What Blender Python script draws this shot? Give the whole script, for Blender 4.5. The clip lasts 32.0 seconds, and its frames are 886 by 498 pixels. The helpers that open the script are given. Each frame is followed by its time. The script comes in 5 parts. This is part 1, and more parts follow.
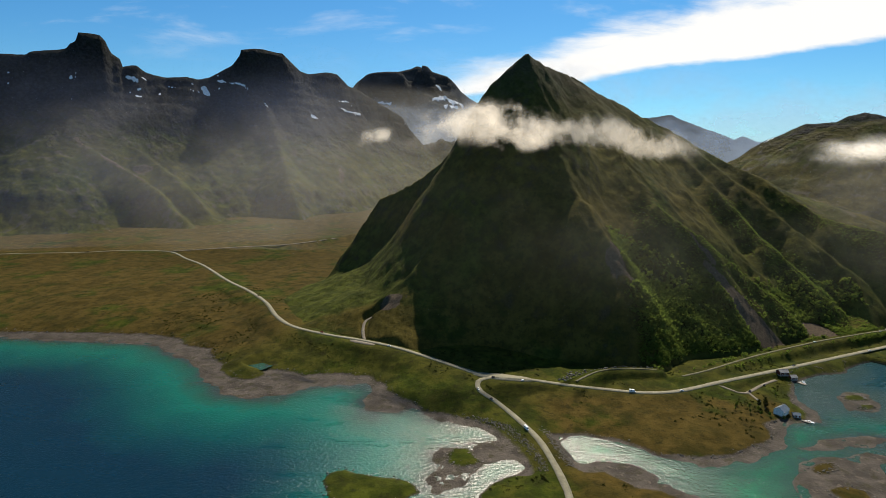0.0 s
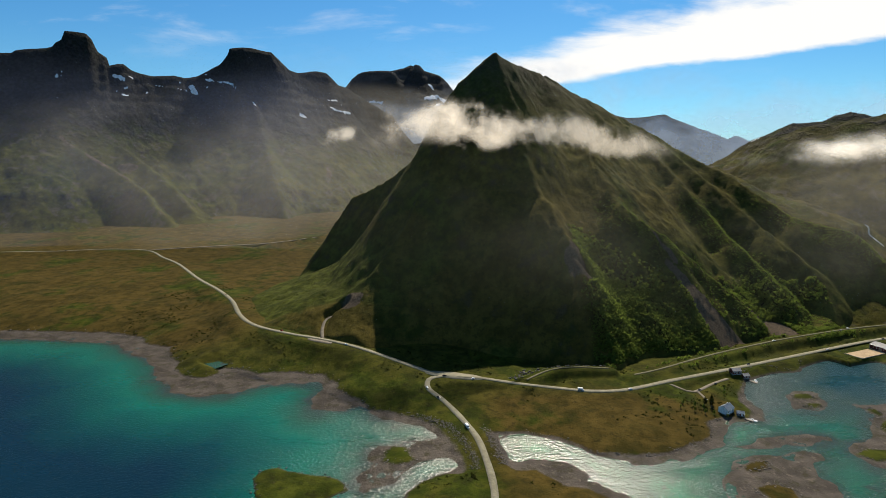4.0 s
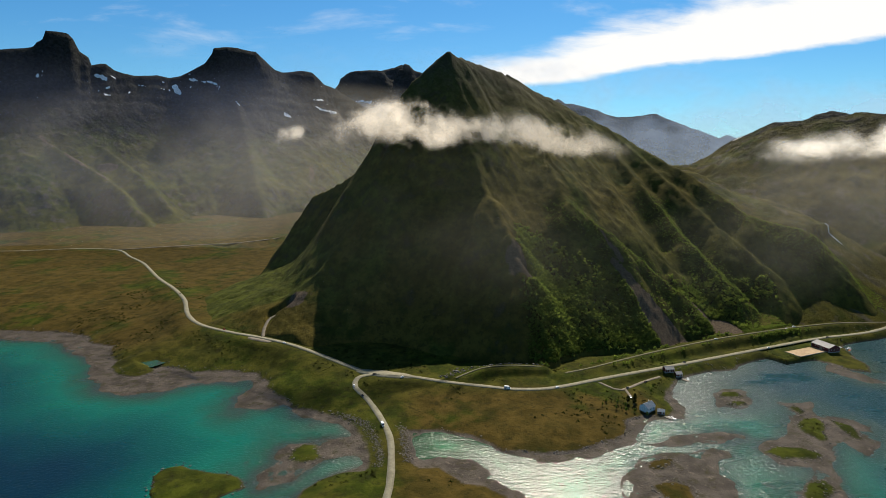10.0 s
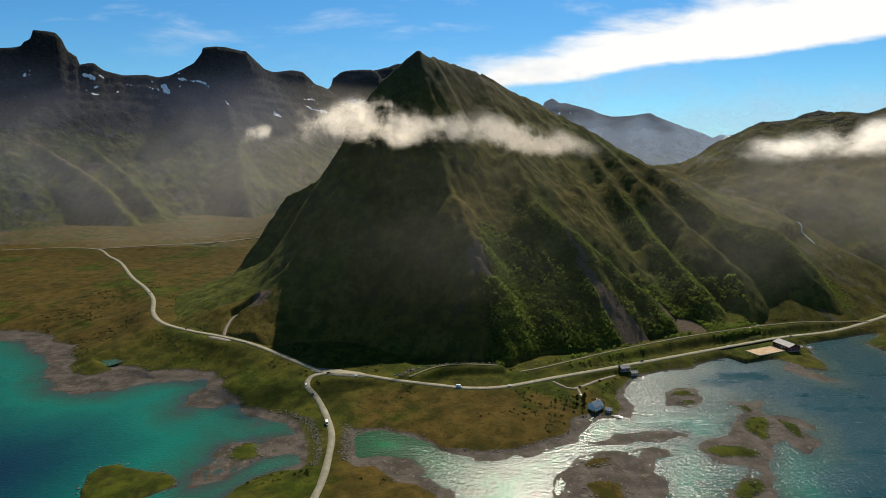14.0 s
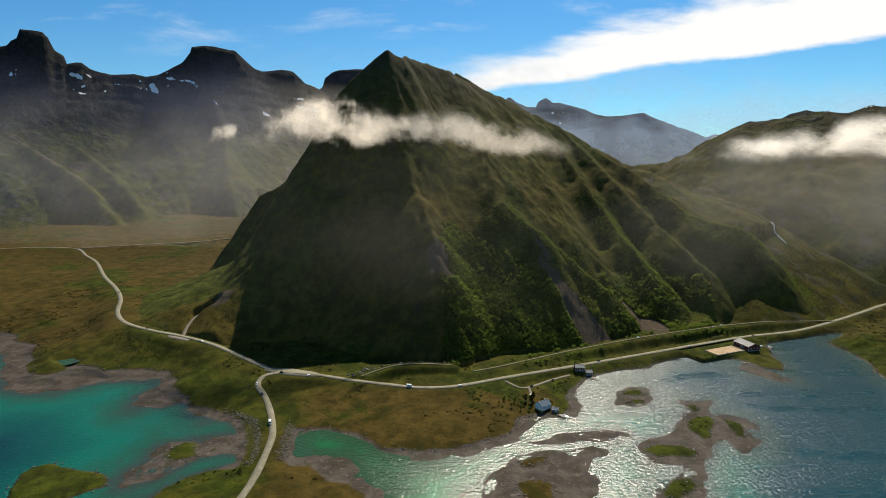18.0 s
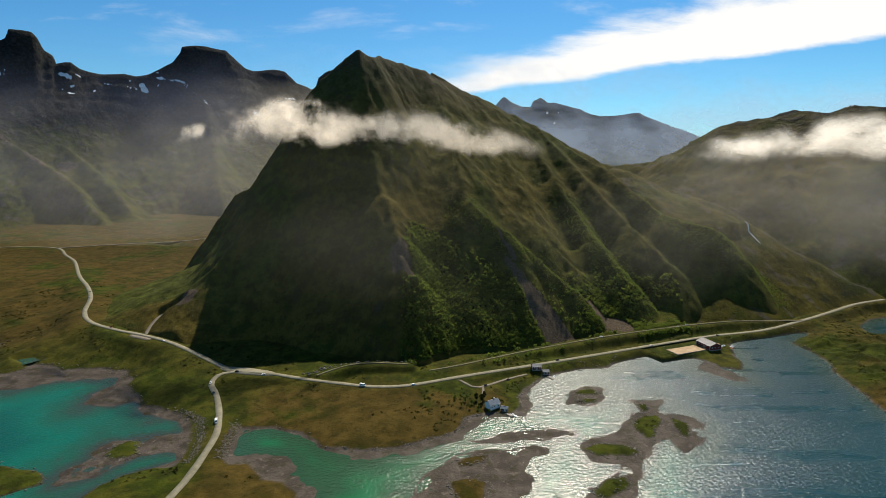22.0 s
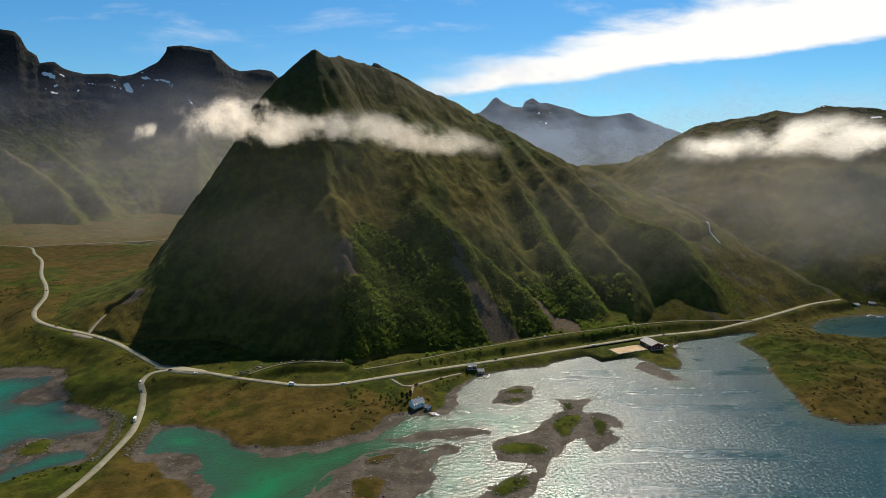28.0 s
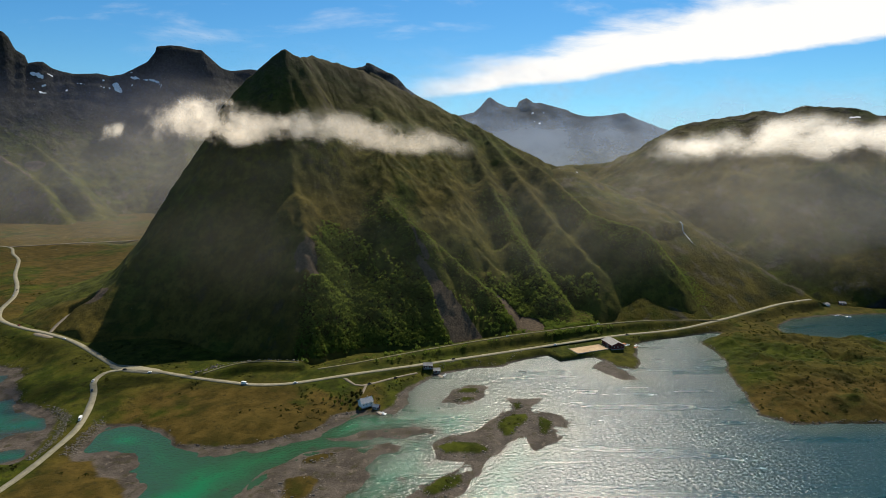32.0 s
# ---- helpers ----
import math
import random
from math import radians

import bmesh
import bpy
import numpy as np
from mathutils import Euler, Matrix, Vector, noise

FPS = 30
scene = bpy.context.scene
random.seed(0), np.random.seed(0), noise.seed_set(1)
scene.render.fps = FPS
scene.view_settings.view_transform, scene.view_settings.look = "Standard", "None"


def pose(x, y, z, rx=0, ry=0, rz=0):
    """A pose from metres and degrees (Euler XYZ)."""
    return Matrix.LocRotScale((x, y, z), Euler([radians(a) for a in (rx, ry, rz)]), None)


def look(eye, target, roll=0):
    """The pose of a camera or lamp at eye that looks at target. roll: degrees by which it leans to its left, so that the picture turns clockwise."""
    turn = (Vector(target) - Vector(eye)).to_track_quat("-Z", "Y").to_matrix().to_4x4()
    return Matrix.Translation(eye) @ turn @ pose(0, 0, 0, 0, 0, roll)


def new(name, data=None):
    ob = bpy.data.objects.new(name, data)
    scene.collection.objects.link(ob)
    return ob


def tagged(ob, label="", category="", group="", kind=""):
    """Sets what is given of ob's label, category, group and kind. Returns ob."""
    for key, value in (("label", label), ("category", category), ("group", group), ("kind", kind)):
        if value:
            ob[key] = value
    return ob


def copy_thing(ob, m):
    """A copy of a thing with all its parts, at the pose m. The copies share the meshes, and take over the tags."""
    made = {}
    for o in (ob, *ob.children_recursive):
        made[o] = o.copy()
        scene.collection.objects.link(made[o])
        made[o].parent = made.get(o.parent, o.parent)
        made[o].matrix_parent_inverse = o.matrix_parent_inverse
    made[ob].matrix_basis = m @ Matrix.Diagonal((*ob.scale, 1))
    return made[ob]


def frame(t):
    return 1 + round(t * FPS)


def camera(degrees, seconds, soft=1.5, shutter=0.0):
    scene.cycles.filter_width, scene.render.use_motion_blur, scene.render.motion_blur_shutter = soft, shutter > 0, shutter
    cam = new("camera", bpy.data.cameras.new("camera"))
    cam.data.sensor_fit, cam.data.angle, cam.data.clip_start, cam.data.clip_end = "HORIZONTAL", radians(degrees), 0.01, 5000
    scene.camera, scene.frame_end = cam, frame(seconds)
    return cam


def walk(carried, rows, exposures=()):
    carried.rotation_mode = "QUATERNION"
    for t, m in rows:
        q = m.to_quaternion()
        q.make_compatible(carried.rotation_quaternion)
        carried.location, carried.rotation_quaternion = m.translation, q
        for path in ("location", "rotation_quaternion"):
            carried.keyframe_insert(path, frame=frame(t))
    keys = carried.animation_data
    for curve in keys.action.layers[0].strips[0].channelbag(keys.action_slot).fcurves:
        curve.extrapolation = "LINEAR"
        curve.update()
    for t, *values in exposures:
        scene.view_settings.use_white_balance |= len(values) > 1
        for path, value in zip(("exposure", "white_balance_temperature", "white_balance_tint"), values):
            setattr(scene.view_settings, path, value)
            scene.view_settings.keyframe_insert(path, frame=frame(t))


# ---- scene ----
cam = camera(82.0, 32.0, soft=0.4)
METRES, EYE, TILT, LEAN, TURN = 400.0, 230.0, -8.43, -0.14, 0.0
ROWS = [
    (0.0, 0.0, 0.0, 0.0, 0.0, 0.0, -0.0),
    (0.5, 0.0162, -0.0002, -0.0003, -0.0, -0.01, -0.01),
    (1.0, 0.0326, -0.0003, -0.0005, -0.02, -0.02, -0.0),
    (1.5, 0.049, -0.0003, -0.0008, -0.03, -0.03, -0.02),
    (2.0, 0.0652, -0.0005, -0.0009, -0.04, -0.04, -0.03),
    (2.5, 0.0816, -0.0006, -0.0012, -0.04, -0.05, -0.04),
    (3.0, 0.0979, -0.0006, -0.0016, -0.05, -0.06, -0.04),
    (3.5, 0.1141, -0.0007, -0.0019, -0.06, -0.07, -0.04),
    (5.5, 0.1776, 0.0007, -0.003, -0.09, -0.1, -0.04),
    (6.0, 0.1934, 0.0004, -0.0036, -0.08, -0.09, -0.04),
    (6.5, 0.2094, 0.0002, -0.0038, -0.07, -0.09, -0.02),
    (7.0, 0.2254, -0.0002, -0.0038, -0.07, -0.08, -0.02),
    (7.5, 0.2414, -0.0003, -0.004, -0.06, -0.09, -0.02),
    (8.0, 0.2574, -0.0007, -0.0042, -0.06, -0.09, -0.0),
    (8.5, 0.2733, -0.0009, -0.0046, -0.05, -0.09, 0.0),
    (9.0, 0.2892, -0.001, -0.0046, -0.05, -0.11, 0.02),
    (9.5, 0.3047, -0.0014, -0.0054, -0.05, -0.09, 0.01),
    (10.0, 0.3203, -0.0014, -0.0053, -0.04, -0.12, 0.02),
    (10.5, 0.3358, -0.0015, -0.0057, -0.02, -0.13, 0.02),
    (11.0, 0.3513, -0.0016, -0.006, -0.03, -0.13, 0.02),
    (11.5, 0.3669, -0.0018, -0.006, -0.03, -0.14, 0.02),
    (12.0, 0.3824, -0.0019, -0.0063, -0.04, -0.15, 0.02),
    (12.5, 0.3981, -0.002, -0.0066, -0.03, -0.15, 0.02),
    (13.0, 0.4137, -0.0023, -0.0067, -0.03, -0.15, 0.02),
    (13.5, 0.4294, -0.0025, -0.0069, -0.04, -0.16, 0.02),
    (14.0, 0.4449, -0.0026, -0.007, -0.04, -0.17, 0.02),
    (14.5, 0.4606, -0.0028, -0.007, -0.04, -0.17, 0.02),
    (16.5, 0.5236, -0.0018, -0.0071, -0.05, -0.2, 0.01),
    (17.0, 0.5391, -0.0019, -0.0073, -0.07, -0.2, 0.02),
    (17.5, 0.5547, -0.0021, -0.0076, -0.1, -0.2, 0.02),
    (18.0, 0.5705, -0.0023, -0.0077, -0.1, -0.2, 0.0),
    (18.5, 0.5861, -0.0026, -0.0079, -0.1, -0.21, -0.01),
    (19.0, 0.6018, -0.0027, -0.0081, -0.11, -0.21, -0.01),
    (19.5, 0.6172, -0.003, -0.0083, -0.11, -0.21, -0.01),
    (20.0, 0.6325, -0.0033, -0.0083, -0.09, -0.22, -0.01),
    (20.5, 0.6478, -0.0036, -0.0085, -0.08, -0.22, -0.01),
    (21.0, 0.6631, -0.0037, -0.0088, -0.07, -0.21, -0.02),
    (21.5, 0.6773, -0.0041, -0.0088, -0.06, -0.22, -0.02),
    (22.0, 0.6928, -0.0042, -0.009, -0.05, -0.22, -0.02),
    (22.5, 0.7078, -0.0044, -0.0091, -0.03, -0.21, -0.03),
    (23.0, 0.7231, -0.0047, -0.0096, -0.04, -0.2, -0.04),
    (23.5, 0.7386, -0.005, -0.0097, -0.04, -0.21, -0.05),
    (24.0, 0.7538, -0.0053, -0.0099, -0.03, -0.21, -0.06),
    (24.5, 0.7692, -0.0055, -0.01, -0.02, -0.21, -0.07),
    (25.0, 0.7848, -0.0059, -0.0102, -0.02, -0.21, -0.07),
    (25.5, 0.8002, -0.0061, -0.0104, -0.01, -0.21, -0.07),
    (27.5, 0.8612, -0.0059, -0.0111, -0.01, -0.2, -0.1),
    (28.0, 0.8763, -0.0065, -0.0113, -0.01, -0.2, -0.1),
    (28.5, 0.8917, -0.0068, -0.0115, 0.01, -0.2, -0.11),
    (29.0, 0.9074, -0.007, -0.0116, -0.01, -0.2, -0.11),
    (29.5, 0.9227, -0.0074, -0.0117, -0.01, -0.21, -0.12),
    (30.0, 0.9382, -0.0077, -0.0116, -0.01, -0.21, -0.12),
    (30.5, 0.9538, -0.0079, -0.0119, -0.02, -0.21, -0.12),
    (31.0, 0.9696, -0.0083, -0.0118, -0.04, -0.21, -0.11),
    (31.5, 0.9846, -0.0085, -0.012, -0.04, -0.21, -0.11),
    (32.0, 0.9998, -0.0087, -0.0122, -0.03, -0.2, -0.11),
]
walk(cam, [(t, pose(0, 0, EYE, TILT, LEAN, TURN) @ pose(METRES * x, METRES * y, METRES * z, 90 + pitch, roll, yaw)) for t, x, y, z, yaw, pitch, roll in ROWS])

# ---- light ----
SUN_AZ, SUN_EL = 14.8, 49.2            # degrees right of the y axis, degrees above the horizon
sun_data = bpy.data.lights.new("sun", "SUN")
sun_data.energy, sun_data.angle, sun_data.color = 6.9, radians(0.53), (1.0, 0.91, 0.76)
sun = new("sun", sun_data)
sun_dir = Vector((math.sin(radians(SUN_AZ)) * math.cos(radians(SUN_EL)), math.cos(radians(SUN_AZ)) * math.cos(radians(SUN_EL)), math.sin(radians(SUN_EL))))
sun.matrix_world = look(sun_dir * 900, (0, 0, 0))


# ---- node helpers ----
class Nodes:
    def __init__(self, tree):
        self.tree = tree
        tree.nodes.clear()

    def add(self, kind, ins=None, **props):
        n = self.tree.nodes.new(kind)
        for k, v in props.items():
            setattr(n, k, v)
        for k, v in (ins or {}).items():
            self.put(n.inputs[k], v)
        return n

    def put(self, socket, v):
        if isinstance(v, bpy.types.NodeSocket):
            self.tree.links.new(v, socket)
        else:
            socket.default_value = v

    def math(self, op, a, b=0.0, c=0.0, clamp=False):
        n = self.tree.nodes.new("ShaderNodeMath")
        n.operation, n.use_clamp = op, clamp
        for i, v in enumerate((a, b, c)):
            self.put(n.inputs[i], v)
        return n.outputs[0]

    def smooth(self, v, lo, hi, a=0.0, b=1.0):
        n = self.tree.nodes.new("ShaderNodeMapRange")
        n.interpolation_type = "SMOOTHSTEP"
        for i, x in enumerate((v, lo, hi, a, b)):
            self.put(n.inputs[i], x)
        return n.outputs[0]

    def noise(self, vec, scale, detail=4.0, rough=0.55, dist=0.0):
        n = self.add("ShaderNodeTexNoise", {"Vector": vec, "Scale": scale, "Detail": detail, "Roughness": rough, "Distortion": dist})
        return n.outputs[0]

    def mix(self, f, a, b):
        n = self.tree.nodes.new("ShaderNodeMix")
        n.data_type = "RGBA"
        self.put(n.inputs[0], f)
        self.put(n.inputs[6], a)
        self.put(n.inputs[7], b)
        return n.outputs[2]

    def scaled(self, vec, s):
        n = self.add("ShaderNodeMapping", {"Vector": vec, "Scale": s})
        return n.outputs[0]

    def attr(self, name):
        return self.add("ShaderNodeAttribute", attribute_name=name).outputs["Fac"]


def rgb(r, g, b):
    return (r, g, b, 1.0)


def material(name):
    m = bpy.data.materials.new(name)
    m.use_nodes = True
    return m, Nodes(m.node_tree)


def surface(n, color, rough=0.85, bump=None, strength=0.5, distance=1.0, metal=0.0, spec=0.3):
    ins = {"Base Color": color, "Roughness": rough, "Metallic": metal, "Specular IOR Level": spec}
    if bump is not None:
        ins["Normal"] = n.add("ShaderNodeBump", {"Height": bump, "Strength": strength, "Distance": distance}).outputs[0]
    p = n.add("ShaderNodeBsdfPrincipled", ins)
    n.add("ShaderNodeOutputMaterial", {"Surface": p.outputs[0]})
    return p


def place(n):
    return n.add("ShaderNodeNewGeometry").outputs["Position"]


# ---- sky ----
world = bpy.data.worlds.new("sky")
scene.world = world
world.use_nodes = True
n = Nodes(world.node_tree)
sky = n.add("ShaderNodeTexSky", sky_type="NISHITA", sun_disc=False, sun_elevation=radians(SUN_EL), sun_rotation=radians(SUN_AZ), air_density=1.0, dust_density=0.3, ozone_density=2.5, altitude=200)
way = n.add("ShaderNodeTexCoord").outputs["Generated"]
xyz = n.add("ShaderNodeSeparateXYZ", {"Vector": way})
ahead = n.math("MAXIMUM", xyz.outputs[1], 0.05)
u = n.math("DIVIDE", xyz.outputs[0], ahead)
v = n.math("DIVIDE", xyz.outputs[2], ahead)
uv = n.add("ShaderNodeCombineXYZ", {"X": u, "Y": v, "Z": 0.0}).outputs[0]
warp = n.math("MULTIPLY", n.math("SUBTRACT", n.noise(n.scaled(uv, (3, 9, 1)), 2.0, 5, 0.6), 0.5), 0.05)
# one long streak of high cloud that widens as it climbs, and thin veils
height_in_streak = n.math("ADD", v, n.math("MULTIPLY", warp, 0.55))
lower = n.math("MULTIPLY_ADD", u, 0.132, 0.141)
upper = n.math("MULTIPLY_ADD", u, 0.262, 0.180)
ragged = n.math("MULTIPLY", n.math("SUBTRACT", n.noise(n.scaled(uv, (5, 26, 1)), 1.0, 6, 0.62, 0.4), 0.5), 0.09)
streak = n.math("MULTIPLY", n.smooth(n.math("SUBTRACT", height_in_streak, lower), -0.005, 0.009), n.smooth(n.math("SUBTRACT", n.math("ADD", height_in_streak, ragged), upper), -0.034, 0.022, 1.0, 0.0))
streak = n.math("MULTIPLY", streak, n.smooth(u, -0.16, 0.10))
veil = n.smooth(n.noise(n.scaled(uv, (2.2, 9, 1)), 1.6, 6, 0.6, 0.3), 0.5, 0.8, 0.0, 0.55)
veil = n.math("MULTIPLY", veil, n.smooth(v, 0.16, 0.32))
cover = n.math("MAXIMUM", streak, veil)
clear = n.add("ShaderNodeMix", {0: 1.0, 6: sky.outputs[0], 7: n.mix(n.smooth(v, 0.06, 0.34), rgb(0.56, 0.95, 1.02), rgb(0.36, 0.82, 1.06))}, data_type="RGBA", blend_type="MULTIPLY")
sky_light = n.add("ShaderNodeBackground", {"Color": clear.outputs[2], "Strength": 0.104})
cloud_light = n.add("ShaderNodeBackground", {"Color": rgb(1.0, 0.98, 0.94), "Strength": 1.05})
both = n.add("ShaderNodeMixShader", {0: cover, 1: sky_light.outputs[0], 2: cloud_light.outputs[0]})
n.add("ShaderNodeOutputWorld", {"Surface": both.outputs[0]})
scene.view_settings.exposure = 0.0


# ---- numbers for the land ----
def lattice(ix, iy, seed):
    h = (ix.astype(np.int64) * 374761393 + iy.astype(np.int64) * 668265263 + seed * 974634777) & 0xFFFFFFFF
    h = ((h ^ (h >> 13)) * 1274126177) & 0xFFFFFFFF
    return ((h ^ (h >> 16)) & 0xFFFFFF) / float(0xFFFFFF)


def value_noise(x, y, seed=0):
    ix, iy = np.floor(x), np.floor(y)
    fx, fy = x - ix, y - iy
    fx, fy = fx * fx * (3 - 2 * fx), fy * fy * (3 - 2 * fy)
    a, b = lattice(ix, iy, seed), lattice(ix + 1, iy, seed)
    c, d = lattice(ix, iy + 1, seed), lattice(ix + 1, iy + 1, seed)
    return (a + (b - a) * fx) * (1 - fy) + (c + (d - c) * fx) * fy


def fbm(x, y, size, octaves=5, seed=0, gain=0.5):
    """Noise about 0, from -1 to 1, whose largest lumps are size metres wide."""
    total, amp, norm = 0.0, 1.0, 0.0
    for k in range(octaves):
        total = total + amp * (2 * value_noise(x / size + 17.3 * k, y / size - 9.1 * k, seed + k) - 1)
        norm += amp
        amp *= gain
        size /= 2.03
    return total / norm


def ridged(x, y, size, octaves=4, seed=0):
    total, amp, norm = 0.0, 1.0, 0.0
    for k in range(octaves):
        total = total + amp * (1 - np.abs(2 * value_noise(x / size + 5.7 * k, y / size + 3.3 * k, seed + k) - 1))
        norm += amp
        amp *= 0.5
        size /= 2.1
    return total / norm


def step(v, lo, hi):
    s = np.clip((v - lo) / (hi - lo), 0, 1)
    return s * s * (3 - 2 * s)


def to_line(x, y, line):
    """Distance to a polyline, the arc length there and, where the line has heights, the height there."""
    best = np.full(x.shape, 1e9)
    arc, high = np.zeros(x.shape), np.zeros(x.shape)
    run = 0.0
    for p, q in zip(line[:-1], line[1:]):
        ex, ey = q[0] - p[0], q[1] - p[1]
        length = math.hypot(ex, ey)
        s = np.clip(((x - p[0]) * ex + (y - p[1]) * ey) / (length * length), 0, 1)
        d = np.hypot(x - p[0] - s * ex, y - p[1] - s * ey)
        near = d < best
        best = np.where(near, d, best)
        arc = np.where(near, run + s * length, arc)
        if len(p) > 2:
            high = np.where(near, p[2] + s * (q[2] - p[2]), high)
        run += length
    return best, arc, high


def inside(x, y, ring):
    odd = np.zeros(x.shape, bool)
    for p, q in zip(ring, ring[1:] + ring[:1]):
        if p[1] != q[1]:
            odd ^= ((p[1] > y) != (q[1] > y)) & (x < (q[0] - p[0]) * (y - p[1]) / (q[1] - p[1]) + p[0])
    return odd


def shore(x, y, ring, loose=0.0):
    """Metres inside a closed outline; outside: minus. The outline is roughened."""
    wx, wy = x + 3.5 * fbm(x, y, 14, 3, 71), y + 3.5 * fbm(x, y, 14, 3, 82)
    if loose:
        wx, wy = wx + loose * fbm(x, y, 38, 4, 73, 0.6), wy + loose * fbm(x, y, 38, 4, 84, 0.6)
    d = to_line(wx, wy, ring + ring[:1])[0]
    return np.where(inside(wx, wy, ring), d, -d)


# outlines of the land and of the flats that the ebb has laid bare
COAST_WEST = [(-6000, 760), (-1500, 780), (-800, 745), (-640, 716), (-555, 712), (-504, 710), (-424, 706), (-365, 686), (-350, 661), (-308, 647), (-287, 610), (-268, 591), (-263, 572), (-237, 547), (-215, 543), (-204, 556), (-209, 576), (-187, 573), (-158, 556), (-123, 564), (-83, 553), (-68, 537), (-54, 510), (-32, 490), (-17, 468), (7, 461), (31, 450), (55, 432), (70, 407), (77, 389)]
CAUSEWAY = [(77, 366), (50, 359), (35, 349), (29, 337), (20, 300), (10, 200), (0, -400), (230, -400), (200, 200), (182, 315), (174, 333), (161, 343), (143, 347), (129, 365), (115, 367), (102, 373), (99, 390), (96, 410), (92, 424)]
COAST_EAST = [(126, 425), (154, 414), (166, 403), (177, 392), (215, 386), (238, 390), (254, 399), (277, 408), (291, 418), (298, 439), (305, 447), (327, 452), (343, 450), (354, 467), (359, 493), (377, 521), (392, 544), (404, 561), (426, 573), (437, 577), (450, 566), (471, 570), (492, 597), (507, 611), (541, 624), (571, 632), (584, 608), (595, 589), (605, 571), (623, 562), (637, 580), (647, 618), (665, 662), (691, 686), (727, 699), (775, 710), (801, 697)]
PENINSULA = [(750, 659), (752, 626), (744, 586), (724, 543), (715, 505), (707, 472), (700, 448), (720, 434), (745, 432), (773, 435), (805, 435), (852, 442), (936, 493), (1100, 560), (1120, 640), (1004, 662), (960, 674), (906, 685), (890, 703), (899, 730), (947, 769), (1026, 793), (1123, 801), (1500, 760), (6000, 700), (6000, 9000), (-6000, 9000)]
LAND = COAST_WEST + CAUSEWAY + COAST_EAST + PENINSULA
FLAT_WEST = [(-1000, 730), (-617, 686), (-476, 670), (-436, 667), (-394, 663), (-352, 626), (-316, 606), (-286, 572), (-260, 539), (-228, 509), (-196, 500), (-164, 507), (-143, 524), (-112, 537), (-83, 537), (-77, 510), (-83, 492), (-75, 477), (-55, 468), (-29, 473), (-14, 459), (11, 446), (39, 437), (57, 422), (39, 412), (20, 407), (-2, 402), (-3, 381), (5, 377), (-1, 369), (-10, 359), (-5, 354), (11, 357), (28, 369), (32, 377), (53, 387), (77, 390), (110, 430), (60, 480), (-60, 580), (-300, 720), (-600, 800), (-1000, 900)]
FLAT_EAST = [(99, 375), (127, 372), (150, 371), (162, 360), (159, 350), (177, 345), (187, 337), (187, 324), (185, 309), (150, 300), (100, 340)]
FLAT_SOUTH = [(257, 326), (265, 347), (283, 366), (289, 378), (308, 386), (332, 390), (352, 397), (363, 395), (359, 384), (343, 376), (331, 362), (329, 340), (325, 315), (253, 309)]
FLAT_ISLES = [(468, 483), (497, 483), (498, 462), (518, 439), (513, 419), (499, 395), (480, 386), (472, 409), (460, 400), (449, 386), (428, 355), (413, 334), (393, 318), (368, 315), (388, 337), (400, 348), (415, 358), (421, 368), (413, 370), (397, 376), (395, 391), (404, 404), (418, 409), (436, 423), (450, 450), (464, 465)]
FLAT_ROUND = [(403, 472), (410, 493), (426, 511), (446, 515), (453, 507), (438, 478), (419, 470)]
FLAT_BAR = [(301, 404), (336, 414), (382, 418), (390, 413), (359, 406), (310, 400)]
FLAT_SPIT = [(597, 589), (611, 562), (618, 529), (604, 526), (588, 541), (575, 562)]
FLAT_POINT = [(177, 388), (215, 380), (255, 388), (292, 405), (306, 436), (330, 446), (350, 446), (364, 470), (362, 500), (300, 470), (200, 400)]
FLATS = [FLAT_WEST, FLAT_EAST, FLAT_SOUTH, FLAT_ISLES, FLAT_ROUND, FLAT_BAR, FLAT_SPIT, FLAT_POINT]
ISLETS = [
    [(-92, 354), (-88, 366), (-77, 371), (-55, 361), (-37, 359), (-21, 350), (-15, 342), (-26, 333), (-34, 324), (-47, 318), (-76, 324)],
    [(5, 379), (4, 393), (10, 402), (20, 401), (25, 389), (33, 382), (26, 377), (14, 376)],
    [(413, 496), (422, 507), (440, 507), (439, 497), (423, 493)],
    [(411, 477), (421, 486), (432, 485), (432, 478), (420, 474)],
    [(453, 439), (466, 450), (482, 450), (479, 434), (466, 422), (465, 409), (454, 406), (448, 421)],
    [(491, 447), (501, 436), (499, 419), (492, 409), (487, 414), (489, 432)],
    [(397, 391), (410, 399), (429, 398), (440, 386), (430, 378), (403, 380)],
    [(387, 335), (400, 348), (416, 352), (415, 341), (396, 326), (386, 327)],
    [(469, 473), (477, 476), (479, 462), (470, 454)],
]
ISLETS_SOUTH = [
    [(289, 371), (298, 378), (316, 379), (308, 370), (294, 365)],
    [(282, 346), (303, 349), (313, 344), (305, 321), (288, 322)],
]
POND = [(-231, 580), (-219, 590), (-204, 581), (-212, 568)]

